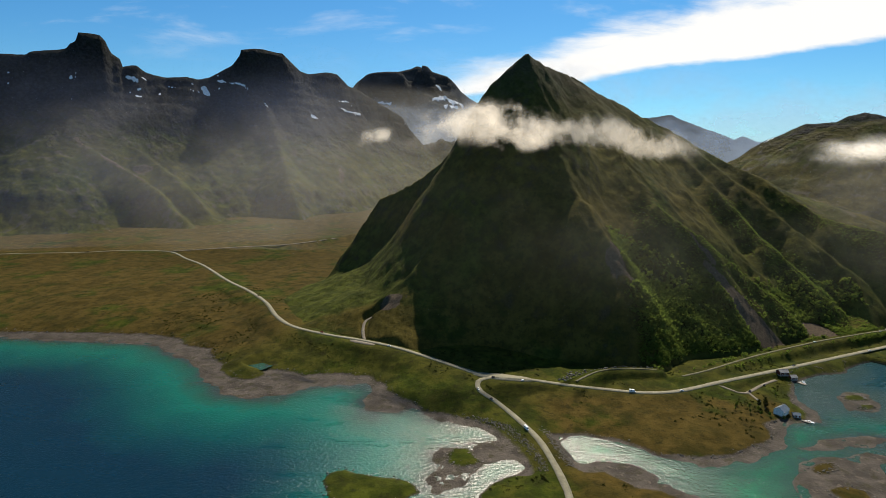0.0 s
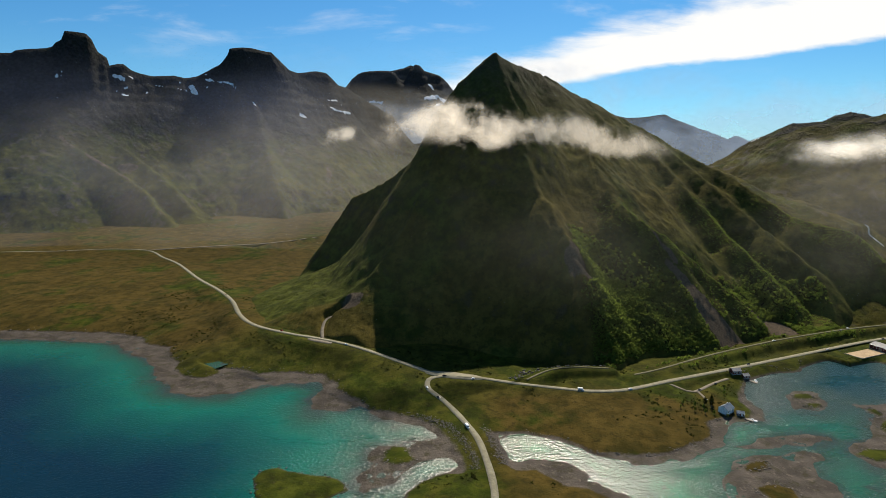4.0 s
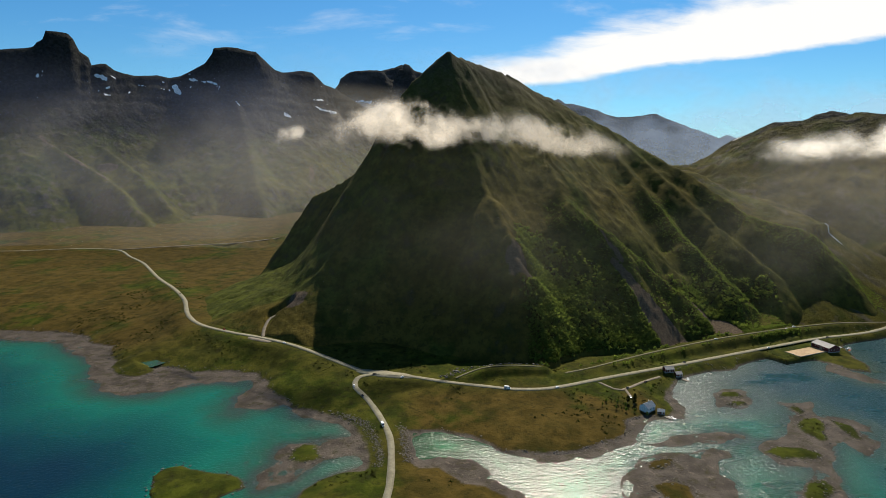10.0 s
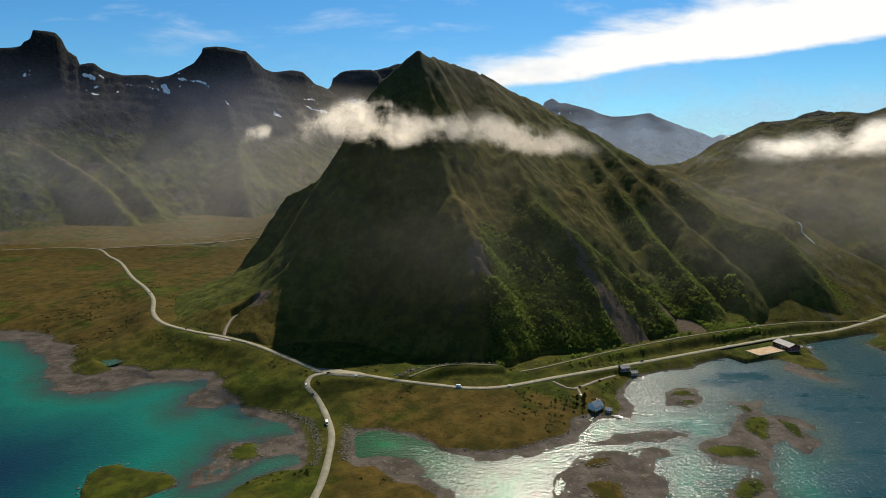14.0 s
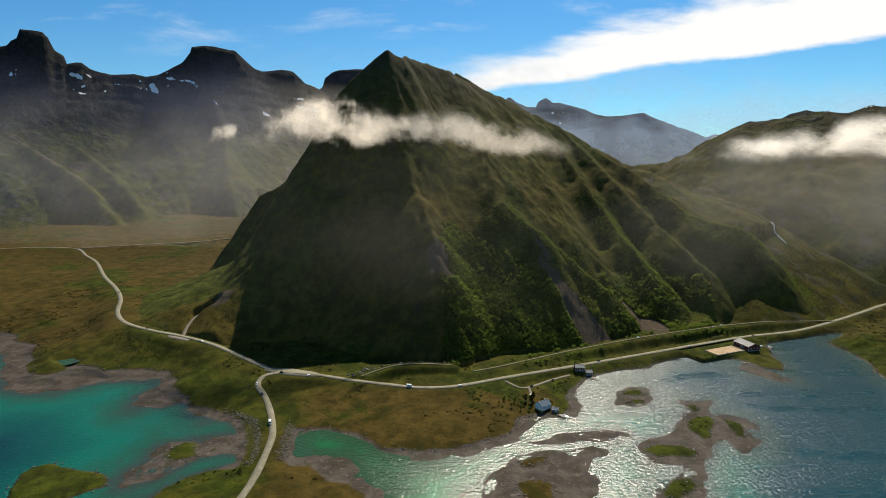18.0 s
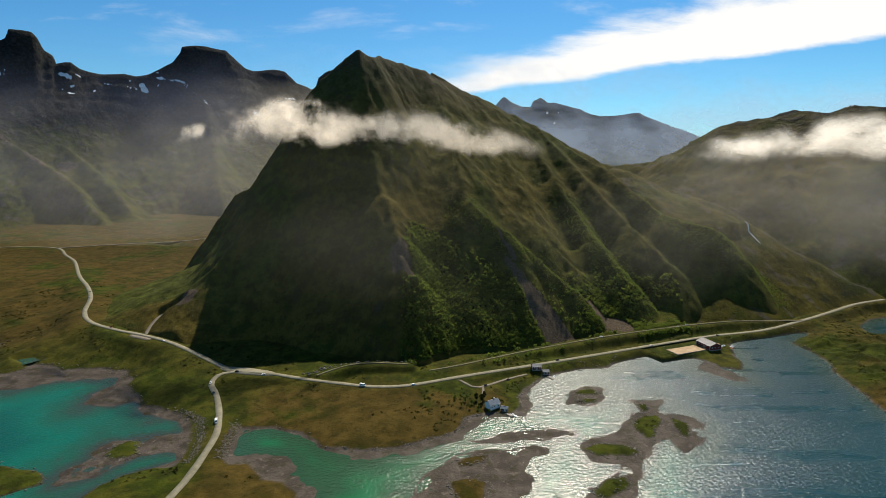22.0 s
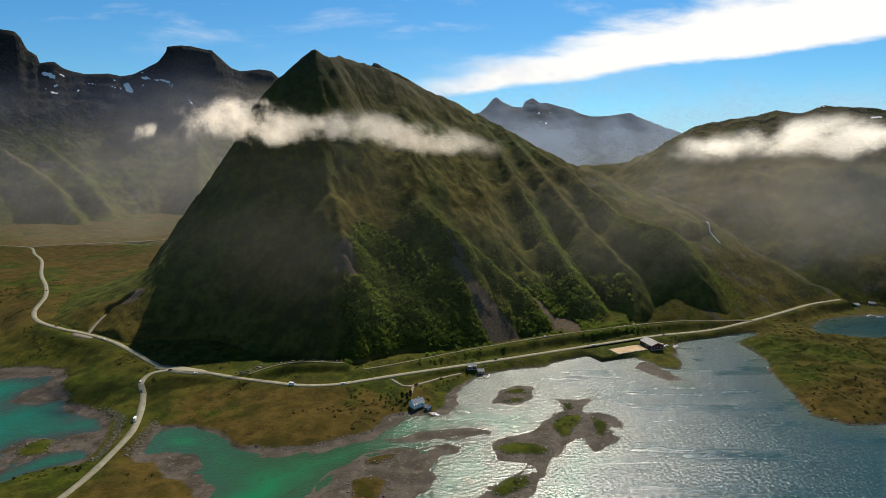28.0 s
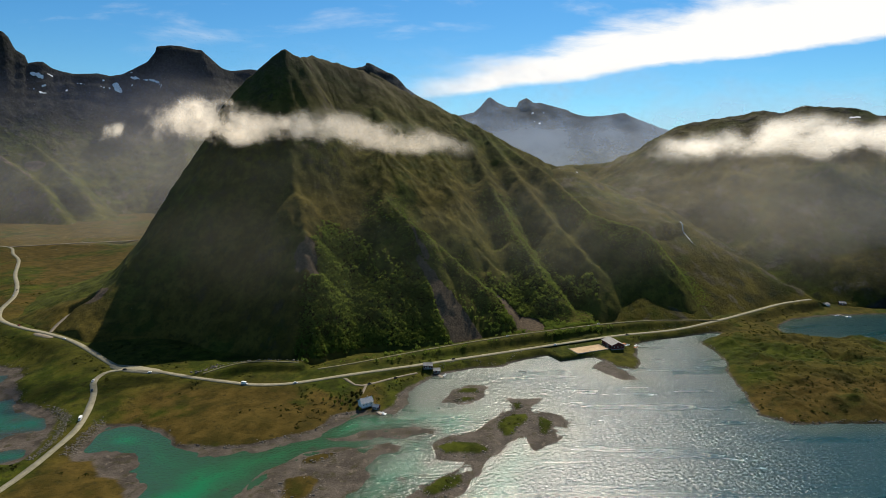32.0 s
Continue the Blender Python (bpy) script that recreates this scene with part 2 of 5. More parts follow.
# middle lines of the roads: x, y, height
ROAD_MAIN = [(-1159, 1141, 36), (-1057, 1202, 37), (-889, 1231, 37), (-790, 1258, 38), (-680, 1248, 37), (-589, 1155, 35), (-515, 1080, 33), (-409, 943, 31), (-333, 855, 30), (-280, 785, 28), (-239, 712, 26), (-202, 669, 24), (-149, 638, 23), (-102, 619, 22), (-57, 598, 20), (-15, 571, 17), (23, 544, 14), (48, 530, 12), (90, 523, 11), (130, 513, 9), (174, 503, 8), (207, 496, 8), (244, 500, 8), (304, 525, 8), (408, 569, 7), (573, 638, 7), (644, 666, 7), (730, 692, 7), (814, 733, 9), (884, 770, 12), (958, 812, 14), (1020, 831, 17)]
ROAD_BRIDGE = [(60, 527, 12), (42, 520, 12), (37, 511, 11), (39, 497, 9), (54, 475, 7), (71, 441, 5), (83, 408, 4), (88, 373, 4), (90, 344, 4), (89, 318, 4), (80, 200, 4), (70, -200, 4)]
ROAD_SPUR = [(290, 520, 8), (297, 514, 7), (304, 508, 5.5), (316, 504, 4), (349, 528, 3), (372, 541, 3)]
ROAD_DRIVE = [(320, 504, 4), (319, 484, 4)]
ROAD_OLD = [(263, 532, 11), (299, 549, 11), (381, 595, 11), (470, 634, 13), (517, 652, 14), (613, 683, 16), (693, 705, 16), (760, 722, 12), (814, 733, 9)]
ROAD_DIRT = [(143, 518, 11), (171, 535, 15), (201, 541, 16), (239, 543, 14)]
ROAD_LANE = [(-99, 621, 22), (-104, 642, 27), (-103, 665, 34), (-86, 675, 39)]
ROAD_VALLEY = [(-677, 1246, 37), (-531, 1303, 40), (-393, 1333, 45), (-242, 1509, 50)]
LAY_BY = [(-122, 622, 21.9), (-104, 613, 21.7), (-84, 604, 20.9)]
JUNCTION = [(34, 534, 12.6), (60, 528, 11.8), (98, 521, 10.6)]
ROADS = [ROAD_DIRT, ROAD_LANE, ROAD_VALLEY, ROAD_DRIVE, ROAD_SPUR, ROAD_OLD, LAY_BY, JUNCTION, ROAD_BRIDGE, ROAD_MAIN]
HALF_WIDTHS = [3, 3, 12, 3, 3, 3, 7, 10, 5, 5]


def land_height(x, y):
    """Ground and sea bed, without the mountains. Returns the height and how muddy it is."""
    d = shore(x, y, LAND)
    rich = 22 - 14 * step(x, -40, 180)
    inland = np.maximum(d, 0)
    z = 0.9 + rich * (1 - np.exp(-inland / 75)) + 0.02 * inland * step(-x, -100, 200) + 0.0 * d
    z = z + fbm(x, y, 60, 5, 3) * np.clip(inland / 30, 0, 1) * 2.2 + fbm(x, y, 9, 3, 5) * 0.35 * np.clip(inland / 4, 0, 1)
    # the peninsula is a low, knobbly moor
    knob = step(x, 690, 760) * step(-y, -720, -640)
    z = z + knob * np.clip(inland / 25, 0, 1) * (5 + 13 * fbm(x, y, 38, 5, 9, 0.58))
    deep = np.maximum(-d, 0)
    flat = np.full(x.shape, -1e3)
    for ring in FLATS:
        x0, x1 = min(p[0] for p in ring) - 200, max(p[0] for p in ring) + 200
        y0, y1 = min(p[1] for p in ring) - 200, max(p[1] for p in ring) + 200
        m = (x > x0) & (x < x1) & (y > y0) & (y < y1)
        if m.any():
            flat[m] = np.maximum(flat[m], shore(x[m], y[m], ring, 9.0))
    off = np.minimum(deep, np.maximum(-flat, 0))
    sea = 0.12 - 0.052 * off * (1 + 5.0 * step(x, 400, 540) + 0.6 * step(-x, 40, 260)) - 0.00022 * off ** 2 + fbm(x, y, 35, 4, 21) * np.clip(off / 12, 0, 1) * 1.1
    sea = np.where(flat > 0, 0.10 + 0.12 * np.clip(flat / 8, 0, 1) - 0.06 + 0.32 * fbm(x, y, 20, 5, 33, 0.6), sea)
    z = np.where(d > 0, z, np.maximum(sea, -20))
    mud = np.where(d > 0, step(1.2 - z, 0.0, 0.25), 1.0)
    for ring in ISLETS + ISLETS_SOUTH:
        x0, x1 = min(p[0] for p in ring) - 20, max(p[0] for p in ring) + 20
        y0, y1 = min(p[1] for p in ring) - 20, max(p[1] for p in ring) + 20
        m = (x > x0) & (x < x1) & (y > y0) & (y < y1)
        if m.any():
            s = shore(x[m], y[m], ring)
            top = 0.25 + 2.2 * (1 - np.exp(-np.maximum(s, 0) / 5)) * (1 + 0.5 * fbm(x[m], y[m], 8, 3, 44))
            z[m] = np.where(s > 0, np.maximum(z[m], top), z[m])
            mud[m] = np.where(s > 0, np.minimum(mud[m], 1 - step(s, 0.0, 1.6)), mud[m])
    # pond in the meadow
    m = (np.abs(x + 217) < 40) & (np.abs(y - 580) < 40)
    if m.any():
        s = shore(x[m], y[m], POND)
        z[m] = np.minimum(z[m], 3.4 - 0.9 * step(s, -2, 2) + 0.45 * np.maximum(-s - 1, 0))
    return z, mud


def ground_height(x, y):
    z, mud = land_height(x, y)
    for k, line in enumerate(ROADS):
        wide = HALF_WIDTHS[k]
        d, _, h = to_line(x, y, line)
        s = step(d, wide, wide + (17 + 21 * step(-x, -100, 0) if k > 7 else 12))
        near = d < wide + 40
        z = np.where(near, h - 0.3 + (z - h + 0.3) * s, z)
        mud = np.where(d < wide + 30, mud * (1 - step(z, 0.9, 1.7)), mud)
    main = to_line(x, y, ROAD_MAIN)[0]
    for line in (ROAD_OLD, ROAD_BRIDGE, ROAD_DRIVE, ROAD_SPUR, ROAD_DIRT):
        d, _, h = to_line(x, y, line)
        s = 1 - (1 - step(d, 3.5, 20 if line is ROAD_OLD else 13)) * step(main, 3.5, 9)
        z = h - 0.3 + (z - h + 0.3) * s
    # the yard by the boat hall
    d = np.maximum(np.abs((x - 583) * 0.92 + (y - 622) * 0.38) - 48, np.abs((y - 622) * 0.92 - (x - 583) * 0.38) - 16)
    z = 5.2 + (z - 5.2) * step(d, 0, 9)
    mud = np.where(d < 12, mud * (1 - step(z, 0.8, 1.4)), mud)
    return z, mud


def crest(x, y, lines, blend=0.0):
    """Height over a set of crests, each (points, slope at the crest, slope below, metres between the two, rib size, rib depth)."""
    top = np.full(x.shape, -500.0)
    fall = np.zeros(x.shape)
    for k, (line, s1, s2, bend, size, deep) in enumerate(lines):
        amp = min(size * 0.16, 9)
        wx, wy = x + amp * fbm(x, y, size, 4, 140 + k), y + amp * fbm(x, y, size, 4, 160 + k)
        soft = size * 0.07
        if size >= 100:
            # broad faces below the crest, not a curtain of every notch in it
            d, arc, h = to_line(wx, wy, line)
            table = np.arange(0, arc.max() + 20, 10.0)
            run = np.concatenate([[0], np.cumsum([math.hypot(q[0] - p[0], q[1] - p[1]) for p, q in zip(line[:-1], line[1:])])])
            profile = np.interp(table, run, [p[2] for p in line])
            wide = int(size * 0.16)
            bell = np.hanning(2 * wide + 3)[1:-1]
            broad = np.convolve(np.pad(profile, wide, mode="edge"), bell / bell.sum(), mode="valid")
            h = h + (np.interp(arc, table, broad) - h) * step(d, size * 0.05, size * 0.55)
            e = np.sqrt(d * d + soft ** 2) - soft
            z = h - s2 * e - (s1 - s2) * bend * (1 - np.exp(-e / bend))
        else:
            # the highest of the slopes that fall from each stretch of the crest
            z, d, arc, run = np.full(x.shape, -900.0), np.full(x.shape, 1e4), np.zeros(x.shape), 0.0
            for p, q in zip(line[:-1], line[1:]):
                ex, ey = q[0] - p[0], q[1] - p[1]
                length = math.hypot(ex, ey)
                s = np.clip(((wx - p[0]) * ex + (wy - p[1]) * ey) / (length * length), 0, 1)
                away = np.hypot(wx - p[0] - s * ex, wy - p[1] - s * ey)
                e = np.sqrt(away * away + soft ** 2) - soft
                high = p[2] + s * (q[2] - p[2]) - s2 * e - (s1 - s2) * bend * (1 - np.exp(-e / bend))
                better = high > z
                z, d, arc = np.where(better, high, z), np.where(better, away, d), np.where(better, run + s * length, arc)
                run += length
        z = z + min(size, 60) * 0.06 * fbm(arc, 0 * arc, size * 0.3, 4, 190 + k, 0.6) * np.exp(-d / (size * 0.3))
        z = z + deep * (ridged(arc - 0.35 * d, d * 0.3, size, 4, 60 + k) - 0.6) * step(d, 0, size * 1.2)
        fall = np.where(z > top, d, fall)
        if blend:
            top = np.maximum(top, z) + blend * np.log1p(np.exp(-np.abs(top - z) / blend))
        else:
            top = np.maximum(top, z)
    return top, fall


PEAK = (139, 876, 418)
MOUNTAIN = [
    ([PEAK, (150, 918, 418), (160, 965, 435), (239, 1041, 420)], 1.6, 1.45, 80, 60, 10),
    ([(112, 874, 403), (125, 875, 417), PEAK, (156, 882, 415)], 1.0, 1.8, 20, 30, 3),
    ([(239, 1041, 420), (373, 1099, 369), (494, 1094, 305), (656, 1160, 236), (760, 1090, 165), (870, 1000, 85), (930, 940, 40)], 0.75, 0.95, 60, 60, 7),
    ([(77, 885, 337), (45, 892, 300), (-4, 925, 247), (-46, 955, 217), (-121, 978, 180), (-150, 965, 137), (-167, 950, 97), (-195, 925, 40)], 1.8, 1.2, 70, 40, 7),
    ([PEAK, (82, 860, 375), (51, 838, 328), (43, 800, 272), (31, 780, 229), (-6, 728, 143), (-40, 697, 95), (-86, 697, 50), (-106, 692, 34), (-118, 688, 26)], 2.0, 1.35, 50, 40, 4),
    ([(20, 762, 195), (-40, 698, 90), (-84, 692, 46)], 0.85, 0.74, 60, 40, 4),
    ([(-40, 900, 128), (-100, 868, 82), (-150, 838, 46), (-215, 806, 14)], 0.5, 0.32, 40, 60, 3),
    ([(160, 800, 305), (190, 722, 196), (214, 672, 148), (232, 634, 108), (242, 592, 52), (246, 564, 8)], 0.8, 1.75, 40, 34, 4),
    ([(-20, 810, 122), (-72, 764, 80), (-112, 732, 48), (-150, 710, 20)], 0.5, 0.4, 40, 60, 3),
    # the slanting ribs of the sunny flank
    ([(262, 1036, 402), (290, 900, 288), (315, 759, 183), (369, 731, 141), (412, 725, 103), (465, 708, 62), (500, 696, 22)], 0.9, 1.5, 45, 30, 5),
    ([(345, 1088, 378), (386, 920, 244), (424, 810, 146), (474, 762, 84), (510, 728, 34), (524, 712, 6)], 0.8, 1.35, 45, 30, 5),
    ([(430, 1097, 338), (478, 935, 218), (518, 822, 126), (557, 747, 64), (578, 719, 28), (590, 704, 4)], 0.8, 1.4, 45, 30, 5),
    ([(470, 1095, 318), (545, 950, 214), (592, 850, 136), (636, 796, 84), (672, 762, 36), (692, 742, 4)], 0.8, 1.35, 45, 30, 5),
    ([(500, 1092, 300), (598, 975, 224), (654, 876, 156), (728, 833, 131), (758, 820, 88), (776, 812, 48), (788, 806, 10)], 0.8, 1.4, 45, 34, 6),
]


def seaward(x, y, z):
    """Slopes end at the shore road: what lies on its sea side is sunk below the ground."""
    road = np.interp(x, [p[0] for p in ROAD_MAIN], [p[1] for p in ROAD_MAIN])
    return z - 90 * step(road - y, 0, 12) * step(x, 60, 120)


FLANK = [(250, 1046, 420), (373, 1099, 369), (494, 1094, 305), (656, 1160, 236), (770, 1085, 160)]


def mountain_height(x, y):
    z, fall = crest(x, y, MOUNTAIN, 6.5)
    # the broad sunny flank: hollow in profile, with ribs and gullies that slant down to the road
    wx, wy = x + 14 * fbm(x, y, 90, 4, 171), y + 14 * fbm(x, y, 90, 4, 172)
    d, arc, h = to_line(wx, wy, FLANK)
    s = np.clip(d / (470 - 60 * step(arc, 250, 500)), 0, 1)
    lean = arc - 0.42 * d
    ribs = 16 * (ridged(lean, d * 0.12, 105, 2, 77) - 0.62) + 5 * (ridged(lean + 30, d * 0.2, 34, 3, 78) - 0.6)
    flank = 6 + (h - 6) * (1 - s) ** 1.9 + ribs * (0.35 + 0.65 * step(s, 0.2, 0.55)) * step(s, 0.02, 0.22) * step(1 - s, 0.02, 0.3)
    fall = np.where(flank > z, np.maximum(d, 30), fall)
    z = np.maximum(z, np.where(s < 1, flank, -500))
    z = z + fbm(x, y, 80, 5, 11, 0.5) * 8 * step(fall, 2, 40) + fbm(x, y, 24, 5, 12, 0.62) * 3.0 * step(z, 0, 60)
    d, _, h = to_line(x, y, ROAD_LANE)
    z = np.where(d < 18, np.minimum(z, h - 2 + 0.12 * d * d), z)
    for line in (ROAD_MAIN, ROAD_OLD, ROAD_DIRT):
        d, _, h = to_line(x, y, line)
        z = np.where(d < 40, np.minimum(z, h - 4 + 1.5 * np.maximum(d - 5, 0)), z)
    return seaward(x, y, z)


RIDGE_WEST = [
    ([(-4200, 900, 520), (-3000, 1350, 600), (-2400, 1615, 640), (-1900, 1903, 650), (-1686, 2026, 677), (-1620, 2064, 682), (-1611, 2069, 693), (-1508, 2129, 718), (-1496, 2137, 739), (-1478, 2149, 753), (-1469, 2155, 789), (-1408, 2196, 787), (-1395, 2205, 769), (-1380, 2214, 718), (-1356, 2230, 699), (-1354, 2231, 667), (-1327, 2250, 680), (-1310, 2261, 682), (-1286, 2279, 658), (-1222, 2325, 643), (-1153, 2376, 657), (-1115, 2404, 650), (-1076, 2433, 665), (-989, 2496, 730), (-960, 2518, 781), (-955, 2521, 807), (-906, 2557, 820), (-803, 2641, 816), (-733, 2701, 742), (-698, 2731, 734), (-624, 2795, 757), (-573, 2838, 757), (-517, 2883, 700)], 2.4, 0.60, 150, 260, 34),
    ([(-517, 2883, 700), (-476, 2915, 684), (-397, 2975, 638), (-250, 3050, 560)], 2.0, 0.6, 150, 200, 30),
    ([(-1720, 2010, 640), (-1560, 1985, 480), (-1352, 1924, 352), (-1200, 1868, 274), (-1054, 1812, 203), (-940, 1740, 142), (-839, 1675, 90), (-760, 1600, 45)], 1.0, 0.60, 90, 150, 15),
    ([(-1400, 2190, 600), (-1330, 2110, 440), (-1200, 2010, 330), (-1060, 1930, 255), (-930, 1850, 180), (-800, 1770, 95)], 0.9, 0.58, 80, 120, 13),
    ([(-900, 2540, 690), (-800, 2400, 500), (-700, 2220, 340), (-631, 2071, 240), (-560, 1930, 150), (-500, 1830, 70)], 1.0, 0.60, 90, 150, 15),
]
RIDGE_BACK = [
    ([(-1300, 3300, 780), (-886, 3472, 830), (-702, 3549, 727), (-587, 3597, 790), (-568, 3605, 859), (-527, 3622, 895), (-476, 3643, 914), (-401, 3674, 928), (-333, 3703, 933), (-287, 3722, 922), (-257, 3734, 878), (-226, 3747, 873), (-194, 3761, 918), (-178, 3769, 958), (-155, 3780, 952), (-147, 3784, 990), (-107, 3803, 988), (-79, 3817, 956), (23, 3866, 934), (86, 3897, 891), (137, 3922, 835), (216, 3960, 779), (282, 3992, 746), (600, 4150, 620)], 2.0, 0.65, 120, 150, 80),
]
RIDGE_FAR = [
    ([(-700, 4450, 1000), (-285, 4450, 1095), (-213, 4450, 1123), (-49, 4450, 1042), (93, 4450, 928), (284, 4450, 790), (476, 4450, 693), (658, 4450, 727), (715, 4450, 773), (795, 4450, 857), (858, 4450, 811), (940, 4450, 774), (1022, 4450, 770), (1044, 4450, 821), (1106, 4450, 849), (1169, 4450, 808), (1217, 4450, 813), (1435, 4450, 753), (1523, 4450, 716), (1629, 4450, 698), (1749, 4450, 703), (1930, 4450, 728), (1990, 4450, 700), (2162, 4450, 640), (2394, 4450, 560), (2493, 4450, 524), (2563, 4450, 555), (2664, 4450, 511), (2900, 4450, 470), (3600, 4450, 430)], 1.3, 0.6, 150, 200, 70),
]
HILL = [
    ([(1000, 2300, 240), (1243, 2202, 270), (1321, 2179, 321), (1433, 2147, 400), (1488, 2131, 433), (1582, 2104, 439), (1671, 2079, 474), (1741, 2059, 455), (2100, 1950, 440), (3200, 1600, 430)], 0.5, 0.6, 90, 90, 22),
    ([(700, 1640, 238), (953, 1549, 261), (1044, 1495, 329), (1099, 1462, 365), (1231, 1383, 387), (1280, 1354, 381), (1320, 1330, 397), (1406, 1302, 390), (1485, 1278, 355), (1700, 1220, 330), (2600, 1000, 330)], 0.35, 0.86, 130, 70, 26),
    ([(656, 1160, 236), (700, 1400, 238), (820, 1700, 250), (1000, 2300, 260)], 0.25, 0.62, 90, 70, 14),
    ([(760, 1320, 215), (850, 1100, 165), (900, 960, 100), (950, 880, 35)], 0.4, 0.7, 60, 50, 12),
    ([(745, 1200, 208), (795, 1000, 158), (815, 900, 127), (810, 852, 91), (842, 805, 48), (872, 786, 20)], 0.3, 0.6, 60, 50, 8),
]


def simple_height(lines, rough, ledge=0.0, low=0.0):
    """Heights over crests; ledge: metres between the steps that banded cliffs climb by, above the height low."""
    def height(x, y):
        z, fall = crest(x, y, lines)
        z = z + fbm(x, y, rough * 6, 6, 29, 0.55) * rough * step(fall, 3, 60) + fbm(x, y, rough * 1.3, 4, 31, 0.6) * rough * (0.1 + 0.24 * step(fall, 5, 60))
        if ledge:
            at = (z + 60 * fbm(x, y, 200, 5, 37)) / ledge
            part_way = at - np.floor(at)
            z = z + ledge * (step(part_way, 0.45, 0.95) - part_way) * 0.30 * step(z, low, low + 120) * step(fall, 4, 40)
        return z
    return height


moor_height = simple_height(HILL, 14)


def hill_height(x, y):
    z = moor_height(x, y)
    d, _, h = to_line(x, y, ROAD_MAIN)
    return seaward(x, y, np.where(d < 170, np.minimum(z, h - 4 + 0.66 * np.maximum(d - 6, 0)), z))


crags_west = simple_height(RIDGE_WEST, 26, 44, 430)


def west_height(x, y):
    """The western ridge; its slopes run out hollow on the valley floor."""
    z = crags_west(x, y)
    s = np.clip((z - 30) / 130, 0, 1)
    return np.where((z > 30) & (z < 160), 30 + 130 * s ** 1.55, z)



back_height = simple_height(RIDGE_BACK, 34, 60, 450)
far_height = simple_height(RIDGE_FAR, 30)


# ---- materials ----
def land_material(name, far=False, tone=1.0, dull=0.0):
    """Moor and mountain: grass, heather, bare rock on steep ground, scree and mud where the masks say so."""
    m, n = material(name)
    at = place(n)
    up = n.add("ShaderNodeSeparateXYZ", {"Vector": n.add("ShaderNodeNewGeometry").outputs["Normal"]}).outputs[2]
    big = n.noise(at, 0.011 if not far else 0.004, 4, 0.55)
    mid = n.noise(at, 0.06 if not far else 0.02, 5, 0.6)
    fine = n.noise(at, 0.45 if not far else 0.09, 4, 0.65)
    tuft = n.noise(at, 1.6, 2, 0.6)
    green = n.mix(n.smooth(mid, 0.35, 0.65), rgb((0.026 + 0.010 * dull) * tone, (0.037 - 0.003 * dull) * tone, (0.0035 + 0.008 * dull) * tone), rgb((0.062 + 0.006 * dull) * tone, (0.076 - 0.014 * dull) * tone, (0.007 + 0.012 * dull) * tone))
    rust = n.mix(n.smooth(mid, 0.35, 0.65), rgb(0.052 * tone, 0.037 * tone, 0.007 * tone), rgb(0.094 * tone, 0.064 * tone, 0.014 * tone))
    moor = n.mix(n.math("MULTIPLY", n.smooth(n.math("MULTIPLY_ADD", n.attr("heath"), 0.10, n.math("MULTIPLY_ADD", mid, 0.45, big)), 0.64, 0.82), n.attr("heath")), green, rust)
    moor = n.mix(n.smooth(n.noise(at, 0.032 if not far else 0.012, 6, 0.62), 0.48, 0.64, 0.0, 0.45), moor, rgb(0.021 * tone, 0.023 * tone, 0.004 * tone))
    moor = n.mix(n.smooth(fine, 0.54, 0.76, 0.0, 0.6), moor, rgb(0.012, 0.015, 0.004))
    moor = n.mix(n.smooth(tuft, 0.60, 0.75, 0.0, 0.35), moor, rgb(0.100 * tone, 0.085 * tone, 0.020 * tone))
    if far:
        run = n.noise(n.scaled(at, (1.0, 1.0, 0.16)), 0.028, 5, 0.62, 0.2)
        moor = n.mix(n.smooth(run, 0.52, 0.68, 0.0, 0.8), moor, rgb(0.070, 0.060, 0.048))
        moor = n.mix(n.smooth(run, 0.30, 0.44, 0.75, 0.0), moor, rgb(0.014, 0.017, 0.009))
    # far rock is darker and bluer: sky-lit shade and haze put into its colour
    rock = n.mix(n.smooth(fine, 0.35, 0.7), rgb(0.024, 0.020, 0.014), rgb(0.070, 0.057, 0.040)) if not far else n.mix(n.smooth(fine, 0.35, 0.7), rgb(0.008, 0.009, 0.012), rgb(0.036, 0.034, 0.038))
    moor = n.mix(n.smooth(n.noise(at, 0.14 if not far else 0.035, 6, 0.68), 0.50, 0.66, 0.0, 0.6), moor, rgb(0.020 * tone, 0.019 * tone, 0.006 * tone))
    bare = n.smooth(n.math("MULTIPLY_ADD", n.math("SUBTRACT", mid, 0.5), 0.55, up), 0.34 if not far else 0.40, 0.52 if not far else 0.62, 1.0, 0.0)
    if far or dull:
        high = n.add("ShaderNodeSeparateXYZ", {"Vector": at}).outputs[2]
        bare = n.math("MAXIMUM", bare, n.smooth(n.math("MULTIPLY_ADD", n.math("SUBTRACT", mid, 0.5), 500.0 if far else 260.0, high), 300.0, 470.0))
    col = n.mix(n.math("MULTIPLY", bare, 0.85), moor, rock)
    scree = n.mix(n.smooth(fine, 0.35, 0.65), rgb(0.050, 0.038, 0.026), rgb(0.098, 0.074, 0.050))
    col = n.mix(n.smooth(n.math("MULTIPLY_ADD", n.math("SUBTRACT", mid, 0.5), 0.8, n.attr("scree")), 0.35, 0.6), col, scree)
    mud = n.mix(n.smooth(n.noise(at, 0.05, 6, 0.6), 0.36, 0.64), rgb(0.034, 0.028, 0.022), rgb(0.074, 0.061, 0.049))
    mud = n.mix(n.smooth(n.noise(at, 0.17, 5, 0.65), 0.56, 0.66, 0.0, 0.8), mud, rgb(0.118, 0.096, 0.074))
